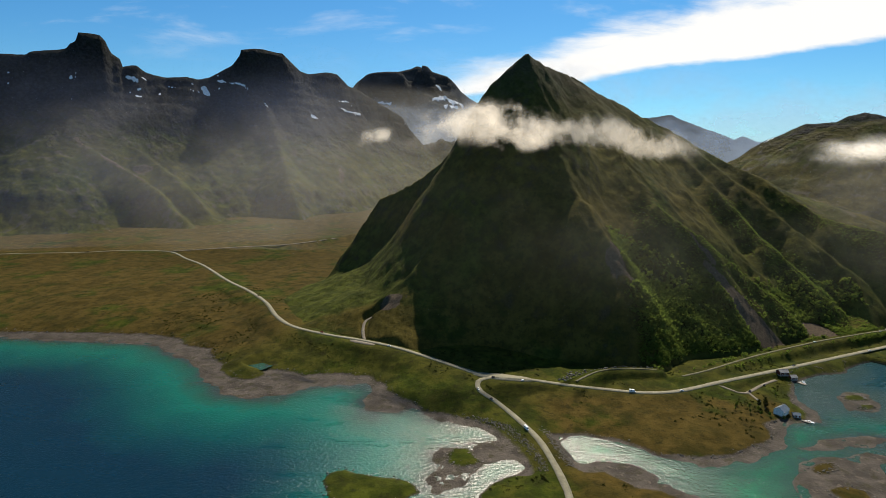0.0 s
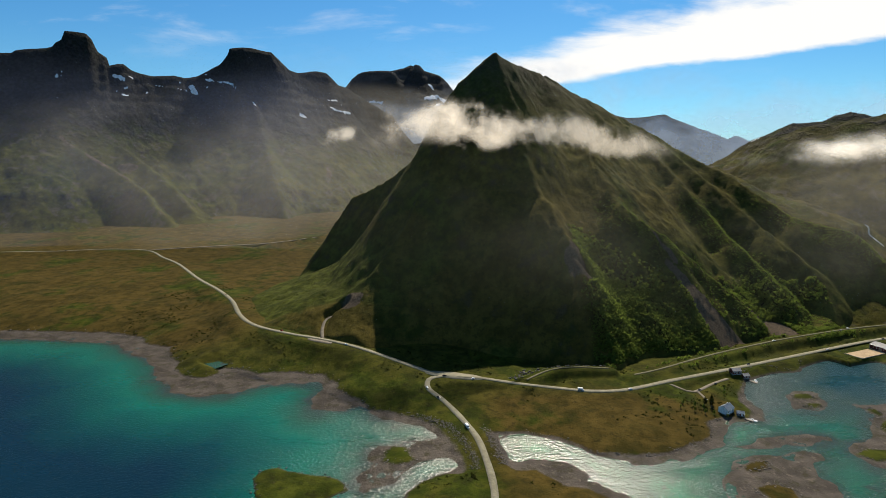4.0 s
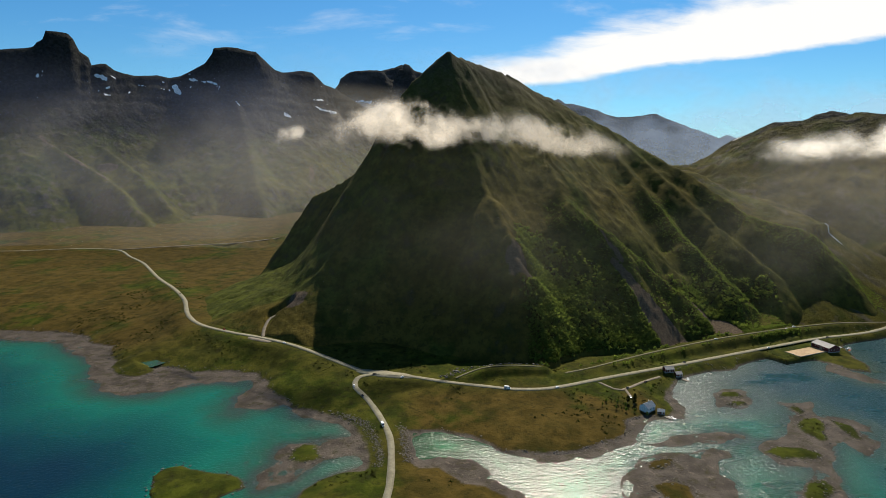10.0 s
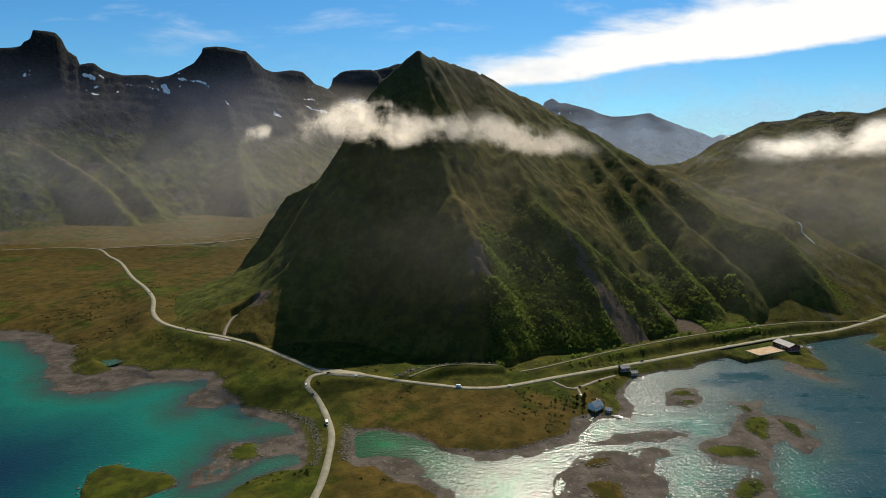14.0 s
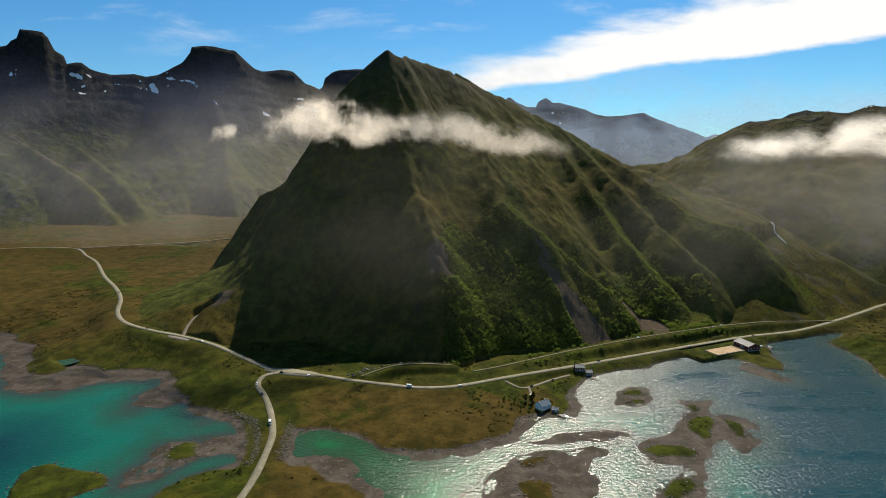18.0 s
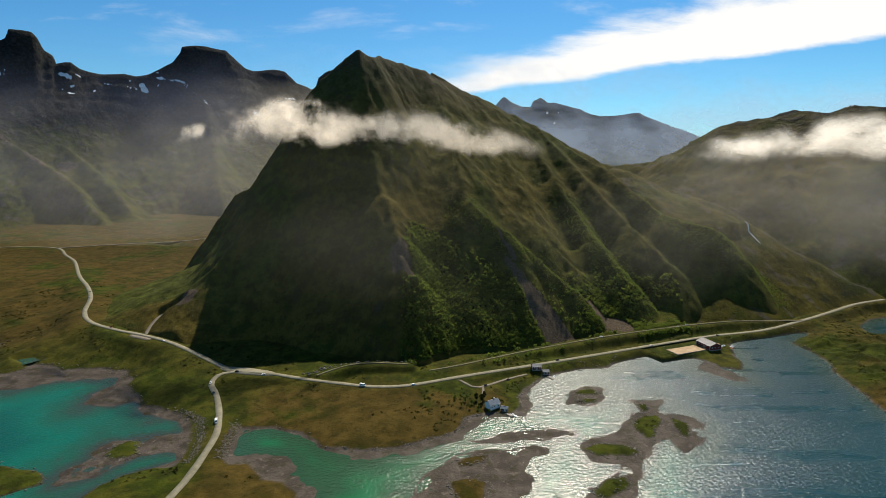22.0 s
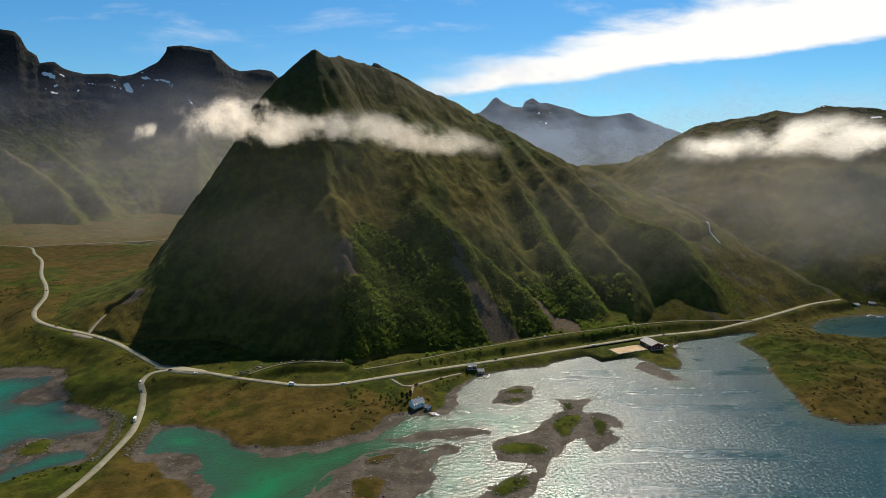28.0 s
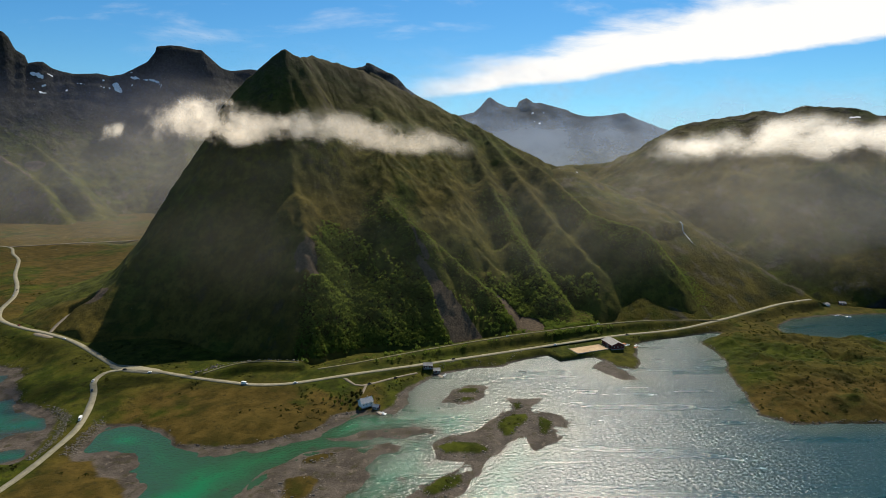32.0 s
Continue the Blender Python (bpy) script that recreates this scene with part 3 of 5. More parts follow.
    mud = n.mix(n.smooth(n.noise(at, 0.11, 5, 0.66), 0.52, 0.62, 0.0, 0.75), mud, rgb(0.030, 0.027, 0.010))
    col = n.mix(n.attr("mud"), col, mud)
    snow = n.attr("snow")
    col = n.mix(n.smooth(n.math("MULTIPLY_ADD", n.math("SUBTRACT", fine, 0.5), 0.9, snow), 0.45, 0.62), col, rgb(0.80, 0.82, 0.86))
    wet = n.math("MULTIPLY_ADD", n.attr("mud"), -0.42, 0.92)
    relief = n.math("MULTIPLY_ADD", fine, 1.0, n.math("MULTIPLY", tuft, 0.4))
    if far:
        crag = n.noise(n.scaled(at, (1.0, 1.0, 0.4)), 0.03, 6, 0.68, 0.3)
        relief = n.math("MULTIPLY_ADD", crag, n.math("MULTIPLY_ADD", bare, 6.0, 1.5), relief)
    if dull:
        relief = n.math("MULTIPLY_ADD", n.noise(at, 0.16, 5, 0.7), 1.2, relief)
    surface(n, col, wet, relief, 0.7 if not dull else 0.85, 1.2 if not far else 6.0, spec=0.04)
    return m


LAND_MAT = land_material("moor_and_rock", tone=0.74)
SLOPE_MAT = land_material("dark_mountain_turf", tone=1.0, dull=0.35)
FAR_MAT = land_material("far_rock", True, 0.85)


def water_material():
    m, n = material("sea_water")
    at = place(n)
    depth = n.attr("depth")
    d = n.math("ADD", depth, n.math("MULTIPLY", n.math("SUBTRACT", n.noise(at, 0.03, 4, 0.6), 0.5), 1.6))
    ramp = n.add("ShaderNodeValToRGB", {"Fac": n.math("DIVIDE", d, 14.0)})
    r = ramp.color_ramp
    r.elements[0].position, r.elements[0].color = 0.0, rgb(0.026, 0.036, 0.024)
    r.elements[1].position, r.elements[1].color = 1.0, rgb(0.001, 0.014, 0.024)
    for p, c in ((0.06, rgb(0.012, 0.062, 0.034)), (0.2, rgb(0.003, 0.092, 0.058)), (0.42, rgb(0.002, 0.056, 0.042)), (0.7, rgb(0.001, 0.028, 0.030))):
        e = r.elements.new(p)
        e.color = c
    emerald = n.mix(n.smooth(depth, 0.2, 2.5), rgb(0.020, 0.055, 0.026), rgb(0.005, 0.120, 0.040))
    water = n.mix(n.attr("channel"), ramp.outputs[0], emerald)
    # open water: its deep tone is darkened in place of the mountains' reflection
    water = n.mix(n.attr("open"), water, n.mix(n.smooth(depth, 0.3, 9.0), rgb(0.022, 0.042, 0.030), rgb(0.005, 0.031, 0.034)))
    weed = n.smooth(n.noise(at, 0.05, 5, 0.65), 0.60, 0.70, 0.0, 0.6)
    col = n.mix(n.math("MULTIPLY", weed, n.smooth(depth, 0.3, 5.0, 1.0, 0.0)), water, rgb(0.034, 0.028, 0.020))
    chop = n.noise(n.scaled(at, (0.75, 1.0, 1.0)), 0.40, 3, 0.6)
    wind = n.smooth(n.noise(n.scaled(at, (0.25, 1.0, 1.0)), 0.035, 4, 0.55), 0.38, 0.5)
    rough = n.math("MULTIPLY", n.smooth(n.math("MULTIPLY_ADD", n.math("SUBTRACT", n.noise(at, 0.045, 5, 0.6), 0.5), 2.4, depth), 0.0, 0.8, 0.92, 1.0), n.math("MULTIPLY", n.math("MULTIPLY_ADD", wind, 0.03, 0.18), n.math("MULTIPLY_ADD", n.attr("channel"), -0.26, 1.0)))
    bump = n.add("ShaderNodeBump", {"Height": chop, "Strength": n.math("MULTIPLY_ADD", rough, 3.35, 0.02), "Distance": 1.2})
    body = n.add("ShaderNodeBsdfDiffuse", {"Color": col})
    gloss = n.add("ShaderNodeBsdfGlossy", {"Color": rgb(1, 1, 1), "Roughness": n.math("ADD", rough, 0.09), "Normal": bump.outputs[0]}, distribution="BECKMANN")
    edge = n.add("ShaderNodeFresnel", {"IOR": 1.35, "Normal": bump.outputs[0]})
    p = n.add("ShaderNodeMixShader", {0: edge.outputs[0], 1: body.outputs[0], 2: gloss.outputs[0]})
    n.add("ShaderNodeOutputMaterial", {"Surface": p.outputs[0]})
    return m


WATER_MAT = water_material()


def grainy(name, dark, light, scale=0.8, rough=0.9, bump=0.3, distance=0.1, spec=0.3, metal=0.0, lo=0.35, hi=0.65):
    m, n = material(name)
    at = n.add("ShaderNodeTexCoord").outputs["Object"]
    a = n.noise(at, scale, 5, 0.6)
    b = n.noise(at, scale * 7, 3, 0.6)
    col = n.mix(n.smooth(n.math("MULTIPLY_ADD", b, 0.4, n.math("MULTIPLY", a, 0.6)), lo, hi), rgb(*dark), rgb(*light))
    surface(n, col, rough, b, bump, distance, metal, spec)
    return m


ASPHALT = grainy("worn_asphalt", (0.130, 0.117, 0.076), (0.208, 0.190, 0.128), 0.15)
TRACK = grainy("grassy_track", (0.055, 0.052, 0.022), (0.120, 0.105, 0.060), 0.2)
GRAVEL = grainy("pale_gravel", (0.105, 0.088, 0.062), (0.180, 0.150, 0.110), 0.2)


# ---- meshes ----
def mesh_of(name, verts, faces, mat, smooth=False):
    me = bpy.data.meshes.new(name)
    me.from_pydata([tuple(map(float, p)) for p in verts], [], faces)
    me.materials.append(mat)
    if smooth:
        me.shade_smooth()
    me.update()
    return me


def sheet(name, xs, ys, z, mat, keep=None, attrs=()):
    """A height field as one mesh object; keep: which points are needed."""
    ny, nx = z.shape
    gx, gy = np.meshgrid(xs, ys)
    idx = np.arange(nx * ny).reshape(ny, nx)
    quads = np.stack([idx[:-1, :-1], idx[:-1, 1:], idx[1:, 1:], idx[1:, :-1]], -1).reshape(-1, 4)
    if keep is not None:
        k = keep.ravel()
        quads = quads[k[quads].any(1)]
    used = np.unique(quads)
    remap = np.full(nx * ny, -1)
    remap[used] = np.arange(len(used))
    quads = remap[quads]
    co = np.stack([gx.ravel(), gy.ravel(), z.ravel()], -1)[used]
    me = bpy.data.meshes.new(name)
    me.vertices.add(len(co))
    me.vertices.foreach_set("co", co.astype(np.float32).ravel())
    me.loops.add(quads.size)
    me.loops.foreach_set("vertex_index", quads.astype(np.int32).ravel())
    me.polygons.add(len(quads))
    me.polygons.foreach_set("loop_start", np.arange(0, quads.size, 4, dtype=np.int32))
    me.update(calc_edges=True)
    me.shade_smooth()
    for key, values in attrs:
        a = me.attributes.new(key, "FLOAT", "POINT")
        a.data.foreach_set("value", np.asarray(values, np.float32).ravel()[used])
    me.materials.append(mat)
    return new(name, me)


def spaced(lo, fine_lo, fine_hi, hi, fine, growth=1.06):
    mid = list(np.arange(fine_lo, fine_hi, fine))
    up, s = [mid[-1]], fine
    while up[-1] < hi:
        s *= growth
        up.append(up[-1] + s)
    down, s = [mid[0]], fine
    while down[-1] > lo:
        s *= growth
        down.append(down[-1] - s)
    return np.array(down[:0:-1] + mid + up[1:])


# ground: one sheet from the sea bed to the far valleys
gx = spaced(-6000, -640, 1130, 6000, 1.9)
gy = spaced(-600, 305, 860, 4900, 1.9, 1.05)
GX, GY = np.meshgrid(gx, gy)
GZ, MUD = ground_height(GX, GY)
far_valley = step(GY, 1250, 2200)
GZ = GZ + far_valley * 40 * step(-GX, -200, 300) * 0.6
heath = np.clip(0.35 + 1.3 * step(-GX, 120, 320) * step(GY, 560, 700) + 0.75 * step(GX, 60, 130) * step(-GY, -520, -470) + 0.3 * step(GX, 690, 760), 0, 1) * (1 - 0.9 * step(GX, 330, 350) * step(-GX, -560, -540) * step(-GY, -530, -515)) * (1 - 0.7 * step(-GX, -40, 0) * step(-GY, -420, -400))
ground = sheet("ground", gx, gy, GZ, LAND_MAT, attrs=(("mud", MUD), ("heath", heath), ("scree", 0 * GZ), ("snow", 0 * GZ)))
tagged(ground, "green and rust-brown moor with bare tidal flats", "ground", kind="structure")

# sea
wx = spaced(-6000, -620, 1100, 6000, 4.0, 1.12)
wy = spaced(-3000, 250, 860, 1000, 4.0, 1.12)
WX, WY = np.meshgrid(wx, wy)
WZ, _ = land_height(WX, WY)
sea = sheet("water", wx, wy, 0 * WZ, WATER_MAT, keep=WZ < 0.6, attrs=(("depth", np.maximum(-WZ, 0)), ("open", np.maximum(step(WX, 395, 520), step(WX, 320, 370) * step(WY, 430, 480))), ("channel", step(WX, 80, 110) * step(-WX, -420, -250) * step(-WY, -470, -430))))
px = np.linspace(-244, -192, 40)
py = np.linspace(558, 602, 34)
PX, PY = np.meshgrid(px, py)
pond = sheet("pond", px, py, 0 * PX + 3.05, WATER_MAT, keep=shore(PX, PY, POND) > -1.5, attrs=(("depth", 0 * PX + 0.1), ("open", 0 * PX), ("channel", 0 * PX + 1)))
tagged(pond, "small still pond in the shore meadow", "pond", kind="structure")
tagged(sea, "rippled turquoise sea, darker where it is deep", "sea", kind="structure")


def massif(name, label, height, x0, x1, y0, y1, size, mat, scree=None, snow=None, sink=6, heath=0.3):
    xs, ys = np.arange(x0, x1, size), np.arange(y0, y1, size)
    X, Y = np.meshgrid(xs, ys)
    Z = height(X, Y)
    base = np.interp(X.ravel(), gx, np.arange(len(gx))), np.interp(Y.ravel(), gy, np.arange(len(gy)))
    B = GZ[np.round(base[1]).astype(int), np.round(base[0]).astype(int)].reshape(X.shape)
    none = 0 * Z
    ob = sheet(name, xs, ys, Z, mat, keep=Z > B - sink, attrs=(("mud", none), ("heath", heath(X, Y, Z) if callable(heath) else none + heath), ("scree", scree(X, Y, Z) if scree else none), ("snow", snow(X, Y, Z) if snow else none)))
    return tagged(ob, label, "mountain", kind="structure")


def snow_mask(seed, low, high, beds=()):
    """Old snow: beds along lines that the crags hold (points, half width), and specks on the ledges."""
    def f(X, Y, Z):
        thin = step(fbm(X * 0.9 + Y * 0.6, Z * 3.4 - 0.5 * X, 60, 5, seed, 0.62), 0.44, 0.50) * step(fbm(X, Y, 90, 3, seed + 9), 0.12, 0.3)
        mask = thin * step(Z, low, high) * step(high + 215 - Z, 0, 60)
        for line, half in beds:
            x0, x1 = min(p[0] for p in line) - 60, max(p[0] for p in line) + 60
            y0, y1 = min(p[1] for p in line) - 60, max(p[1] for p in line) + 60
            m = (X > x0) & (X < x1) & (Y > y0) & (Y < y1)
            d, arc, h = to_line(X[m], Y[m], line)
            off = np.hypot(d * 0.7, 0.6 * (Z[m] - h)) + half * 0.9 * fbm(X[m], Y[m], 16, 3, seed + 3)
            mask[m] = np.maximum(mask[m], step(half - off, -1.5, 2.5))
        return mask
    return f


SNOW_WEST = [
    ([(-1317, 2217, 625), (-1289, 2228, 613)], 6), ([(-1281, 2246, 628), (-1271, 2260, 621)], 5), ([(-1215, 2260, 561), (-1197, 2270, 548)], 6),
    ([(-1085, 2393, 608), (-1071, 2387, 585)], 8), ([(-1037, 2437, 650), (-943, 2455, 641)], 4), ([(-943, 2455, 641), (-861, 2439, 588), (-799, 2422, 525)], 3.5),
    ([(-1196, 2307, 601), (-1099, 2372, 588)], 3), ([(-532, 2730, 569), (-494, 2759, 550), (-450, 2816, 542)], 7), ([(-543, 2746, 606), (-506, 2799, 607)], 4), ([(-638, 2557, 505), (-612, 2571, 485)], 6),
]
SNOW_BACK = [([(-55, 3640, 737), (22, 3698, 761), (62, 3695, 718), (138, 3806, 713)], 13), ([(14, 3614, 681), (86, 3683, 686)], 12), ([(-437, 3496, 698), (-357, 3523, 695)], 7), ([(-49, 3751, 846), (-17, 3747, 822)], 8)]


def west_rubble(X, Y, Z):
    """Pale rock falls on the western slopes."""
    a = to_line(X, Y, [(-1352, 1924), (-1156, 1850), (-1054, 1812)])[0] - 9
    b = np.hypot((X + 1115) * 0.6, Y - 1910) - 24
    c = to_line(X, Y, [(-458, 2298), (-436, 2242)])[0] - 12
    return step(10 * fbm(X, Y, 30, 4, 401, 0.6) - np.minimum(np.minimum(a, b), c), -4, 10) * 0.9


def main_scree(X, Y, Z):
    patch = step(17 - np.hypot((X - 227) * 0.8, (Y - 643) * 0.6) + 9 * fbm(X, Y, 15, 3, 97), 0, 12)
    fan = 0 * Z
    for line, thin, spread in (([(366, 700), (392, 678), (436, 638)], 4, 0.24), ([(405, 690), (420, 668), (448, 640)], 2, 0.16), ([(468, 728), (492, 706), (524, 684)], 3, 0.26), ([(345, 748), (362, 722), (378, 700)], 1, 0.06)):
        d, arc, _ = to_line(X, Y, line)
        fan = np.maximum(fan, step(thin + spread * arc - d + 4 * fbm(X, Y, 12, 3, 99), -1, 3))
    left = step(24 - np.hypot(X + 70, (Y - 672) * 1.2) + 10 * fbm(X, Y, 14, 3, 98), 0, 10)
    return np.clip(patch + fan * 0.9 + left * 0.7, 0, 1)


# rust thins above 150 m, which also darkens the upper slopes for cloud shade
massif("mountain_main", "steep pointed mountain of dark rock and green slopes", mountain_height, -330, 1000, 530, 1420, 2.4, SLOPE_MAT, main_scree, heath=lambda X, Y, Z: 0.75 - 0.3 * step(Z, 150, 260) - 0.8 * step(-X, 0, 60) * step(Y, 680, 700) * step(150 - Z, 0, 40) - 0.4 * step(X, 240, 300) * step(190 - Z, 0, 80))
massif("mountain_west", "long craggy ridge with snow patches and grassy foot", west_height, -2700, 0, 1250, 3150, 5.5, FAR_MAT, west_rubble, snow_mask(200, 430, 560, SNOW_WEST))
massif("mountain_back", "distant jagged peaks with snow fields", back_height, -1500, 1200, 2900, 4400, 10, FAR_MAT, None, snow_mask(211, 500, 640, SNOW_BACK))
massif("mountain_far", "far blue-grey alpine range with snow streaks", far_height, -900, 4200, 3500, 4860, 20, FAR_MAT, None, snow_mask(222, 480, 620))
massif("mountain_east", "broad rounded hill of brown moor and rock", hill_height, 430, 3300, 700, 2500, 7, FAR_MAT, None, snow_mask(233, 150, 420), heath=0.6)


def ribbon(name, line, wide, mat, label, lift=0.12, thick=0.5, gap=6.0, taper=0.0):
    """A road: a strip with a rounded crown and thickness, along a smoothed line."""
    pts = [Vector(p) for p in line]
    path = []
    for k in range(len(pts) - 1):
        p0, p1, p2, p3 = pts[max(k - 1, 0)], pts[k], pts[k + 1], pts[min(k + 2, len(pts) - 1)]
        count = max(2, int((p2 - p1).length / gap))
        for i in range(count):
            s = i / count
            path.append(0.5 * ((2 * p1) + (p2 - p0) * s + (2 * p0 - 5 * p1 + 4 * p2 - p3) * s * s + (3 * p1 - p0 - 3 * p2 + p3) * s ** 3))
    path.append(pts[-1])
    verts, faces = [], []
    for k, p in enumerate(path):
        side = (path[min(k + 1, len(path) - 1)] - path[max(k - 1, 0)]).cross(Vector((0, 0, 1))).normalized()
        for off, dz in ((-0.5, -thick), (-0.5, 0.0), (0.0, 0.06), (0.5, 0.0), (0.5, -thick)):
            q = p + side * (wide * off * (1 + 0.05 * math.sin(k * 0.9)) * (1 - taper * abs(2 * k / (len(path) - 1) - 1) ** 2))
            verts.append((q.x, q.y, p.z + lift + dz))
    for k in range(len(path) - 1):
        for i in range(4):
            a = 5 * k + i
            faces.append((a, a + 1, a + 6, a + 5))
    ob = new(name, mesh_of(name, verts, faces, mat, True))
    return tagged(ob, label, "road", kind="structure")


ribbon("road_main", ROAD_MAIN, 6.2, ASPHALT, "pale grey two-lane asphalt road across the moor")
ribbon("road_bridge", ROAD_BRIDGE, 5.8, ASPHALT, "pale grey road curving along a stone causeway")
ribbon("road_spur", ROAD_SPUR, 3.6, GRAVEL, "gravel side road to the boathouses")
ribbon("road_drive", ROAD_DRIVE, 2.6, GRAVEL, "short gravel drive to the house")
ribbon("road_old", ROAD_OLD, 2.8, TRACK, "old grassy gravel road under the mountain")
ribbon("road_dirt", ROAD_DIRT, 2.6, TRACK, "brown dirt track along a bank")
ribbon("road_lane", ROAD_LANE, 4.0, GRAVEL, "pale dirt lane to a small quarry")
ribbon("road_valley", ROAD_VALLEY, 6.0, GRAVEL, "narrow gravel road up the valley", 0.7, 1.0)
ribbon("pavement_junction", JUNCTION, 17.0, ASPHALT, "wide worn asphalt apron at the road junction", 0.06, 0.5, 3.0, 0.72)
ribbon("pavement_lay_by", LAY_BY, 10.0, GRAVEL, "pale gravel lay-by beside the main road", 0.06, 0.5, 2.0, 0.6)


# ---- clouds, and veils that stand in for mist and haze ----
def vapour(name, tint, size, dense, soft=0.25, squash=1.8, rim=0.28):
    """Vapour that the sun shines through, white for clouds, tinted for stand-in haze; it thins out at the edges of its
    sheets.
    """
    m, n = material(name)
    at = n.scaled(place(n), (1.0, 0.8, squash))
    lump = n.noise(at, 1.0 / size, 7, 0.58, 0.15)
    a = n.math("ADD", n.attr("core"), n.math("MULTIPLY", n.math("SUBTRACT", lump, 0.5), 3.9))
    a = n.math("MULTIPLY", n.smooth(a, 0.5 - soft, 0.5 + soft * 1.6), n.math("MULTIPLY", n.smooth(n.attr("core"), 0.0, rim), dense))
    thin = n.add("ShaderNodeBsdfTranslucent", {"Color": rgb(*tint)})
    face = n.add("ShaderNodeBsdfDiffuse", {"Color": rgb(*tint)})
    body = n.add("ShaderNodeMixShader", {0: 0.15, 1: thin.outputs[0], 2: face.outputs[0]})
    clear = n.add("ShaderNodeBsdfTransparent")
    mixed = n.add("ShaderNodeMixShader", {0: a, 1: clear.outputs[0], 2: body.outputs[0]})
    n.add("ShaderNodeOutputMaterial", {"Surface": mixed.outputs[0]})
    return m


def smooth_line(pts, count):
    pts = np.array(pts, float)
    s = np.concatenate([[0], np.cumsum(np.hypot(*np.diff(pts[:, :2], axis=0).T))])
    t = np.linspace(0, s[-1], count)
    return np.stack([np.interp(t, s, pts[:, k]) for k in range(pts.shape[1])], -1)


def cloud_bank(name, label, mat, line, layers, gap, rows=14, count=60, power=1.0, fade=(1.0, 1.0), billow=0.0):
    """A bank of vapour along a line of (x, y, middle height, half height): layers of curved sheets, one behind the other, in one mesh. billow: how much it heaps up and thins out on its way."""
    path = smooth_line(line, count)
    verts, faces, core = [], [], []
    run = np.concatenate([[0], np.cumsum(np.hypot(*np.diff(path[:, :2], axis=0).T))])
    for k in range(layers):
        off = (k - (layers - 1) / 2) * gap
        depth = 1.0 if layers == 1 else k / (layers - 1)
        first = len(verts)
        heap = fbm(run, 0 * run + 31 * k, 95, 3, 301) * billow
        lift = fbm(run, 0 * run + 17 * k, 130, 3, 307) * billow
        for i in range(count):
            p = path[i]
            q = path[min(i + 1, count - 1)] - path[max(i - 1, 0)]
            side = np.array([-q[1], q[0]]) / np.hypot(q[0], q[1])
            s = i / (count - 1)
            along = min(1, s / 0.32, (1 - s) / 0.25)
            high, mid = p[3] * (1 + 0.9 * heap[i]), p[2] + p[3] * 0.7 * lift[i]
            for j in range(rows):
                t = 2 * j / (rows - 1) - 1
                verts.append((p[0] + side[0] * (off + gap * 0.3 * t), p[1] + side[1] * (off + gap * 0.3 * t), mid + high * t))
                up = 1 - abs(t) ** 1.4
                core.append(max(0.0, min(1.0, (up ** power) * along ** 0.7 * (0.45 + 0.55 * depth) * (1 + 0.5 * heap[i]))) * (fade[0] + (fade[1] - fade[0]) * s))
        for i in range(count - 1):
            for j in range(rows - 1):
                a = first + i * rows + j
                faces.append((a, a + rows, a + rows + 1, a + 1))
    me = mesh_of(name, verts, faces, mat, True)
    at = me.attributes.new("core", "FLOAT", "POINT")
    at.data.foreach_set("value", core)
    return tagged(new(name, me), label, "cloud", kind="stuff")


CLOUD = vapour("cloud_vapour", (0.99, 0.90, 0.78), 58, 0.72, 0.40, 1.15, 0.55)
SOFT_CLOUD = vapour("soft_cloud_vapour", (0.99, 0.94, 0.86), 90, 0.78, 0.5, 1.4, 0.8)
# tints for veil sheets: the colour of hazy, sunlit air is put into them
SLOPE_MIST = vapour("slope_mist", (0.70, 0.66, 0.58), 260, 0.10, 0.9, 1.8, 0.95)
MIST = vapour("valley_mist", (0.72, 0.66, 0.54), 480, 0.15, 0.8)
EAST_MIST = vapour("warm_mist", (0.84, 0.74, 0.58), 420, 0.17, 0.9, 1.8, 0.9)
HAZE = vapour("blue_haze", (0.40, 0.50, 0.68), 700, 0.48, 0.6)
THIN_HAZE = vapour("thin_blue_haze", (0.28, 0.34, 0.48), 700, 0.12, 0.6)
cloud_bank("cloud_main", "cream-white cloud wrapped round the mountain", CLOUD, [(-82, 775, 294, 22), (-30, 748, 297, 36), (40, 714, 294, 34), (110, 700, 288, 30), (190, 722, 282, 30), (300, 805, 274, 32), (400, 870, 270, 30), (470, 920, 266, 22)], 3, 20, rows=18, count=90, fade=(0.80, 0.95), billow=0.6)
cloud_bank("cloud_puff", "small loose puff of cream-white cloud", CLOUD, [(-150, 812, 276, 12), (-125, 800, 281, 18), (-100, 788, 285, 17), (-70, 772, 288, 12)], 1, 14, count=24, fade=(0.5, 0.62), billow=0.5)
cloud_bank("cloud_east", "bright cloud lying along the top of the eastern hill", SOFT_CLOUD, [(800, 1330, 266, 22), (920, 1250, 274, 34), (1060, 1190, 292, 52), (1230, 1090, 294, 58), (1500, 990, 286, 54), (1850, 920, 282, 54)], 3, 26, count=80, billow=0.45)
# added sheets that lift and tint what lies behind, in place of hazy air
cloud_bank("mist_veil_slope", "thin translucent veil added before the mountain face to stand in for haze", SLOPE_MIST, [(-420, 620, 200, 150), (-160, 550, 200, 150), (60, 500, 195, 155), (260, 510, 185, 160), (480, 590, 180, 165), (720, 670, 175, 160), (980, 730, 170, 150), (1250, 750, 170, 150)], 1, 20, fade=(0.0, 1.4))
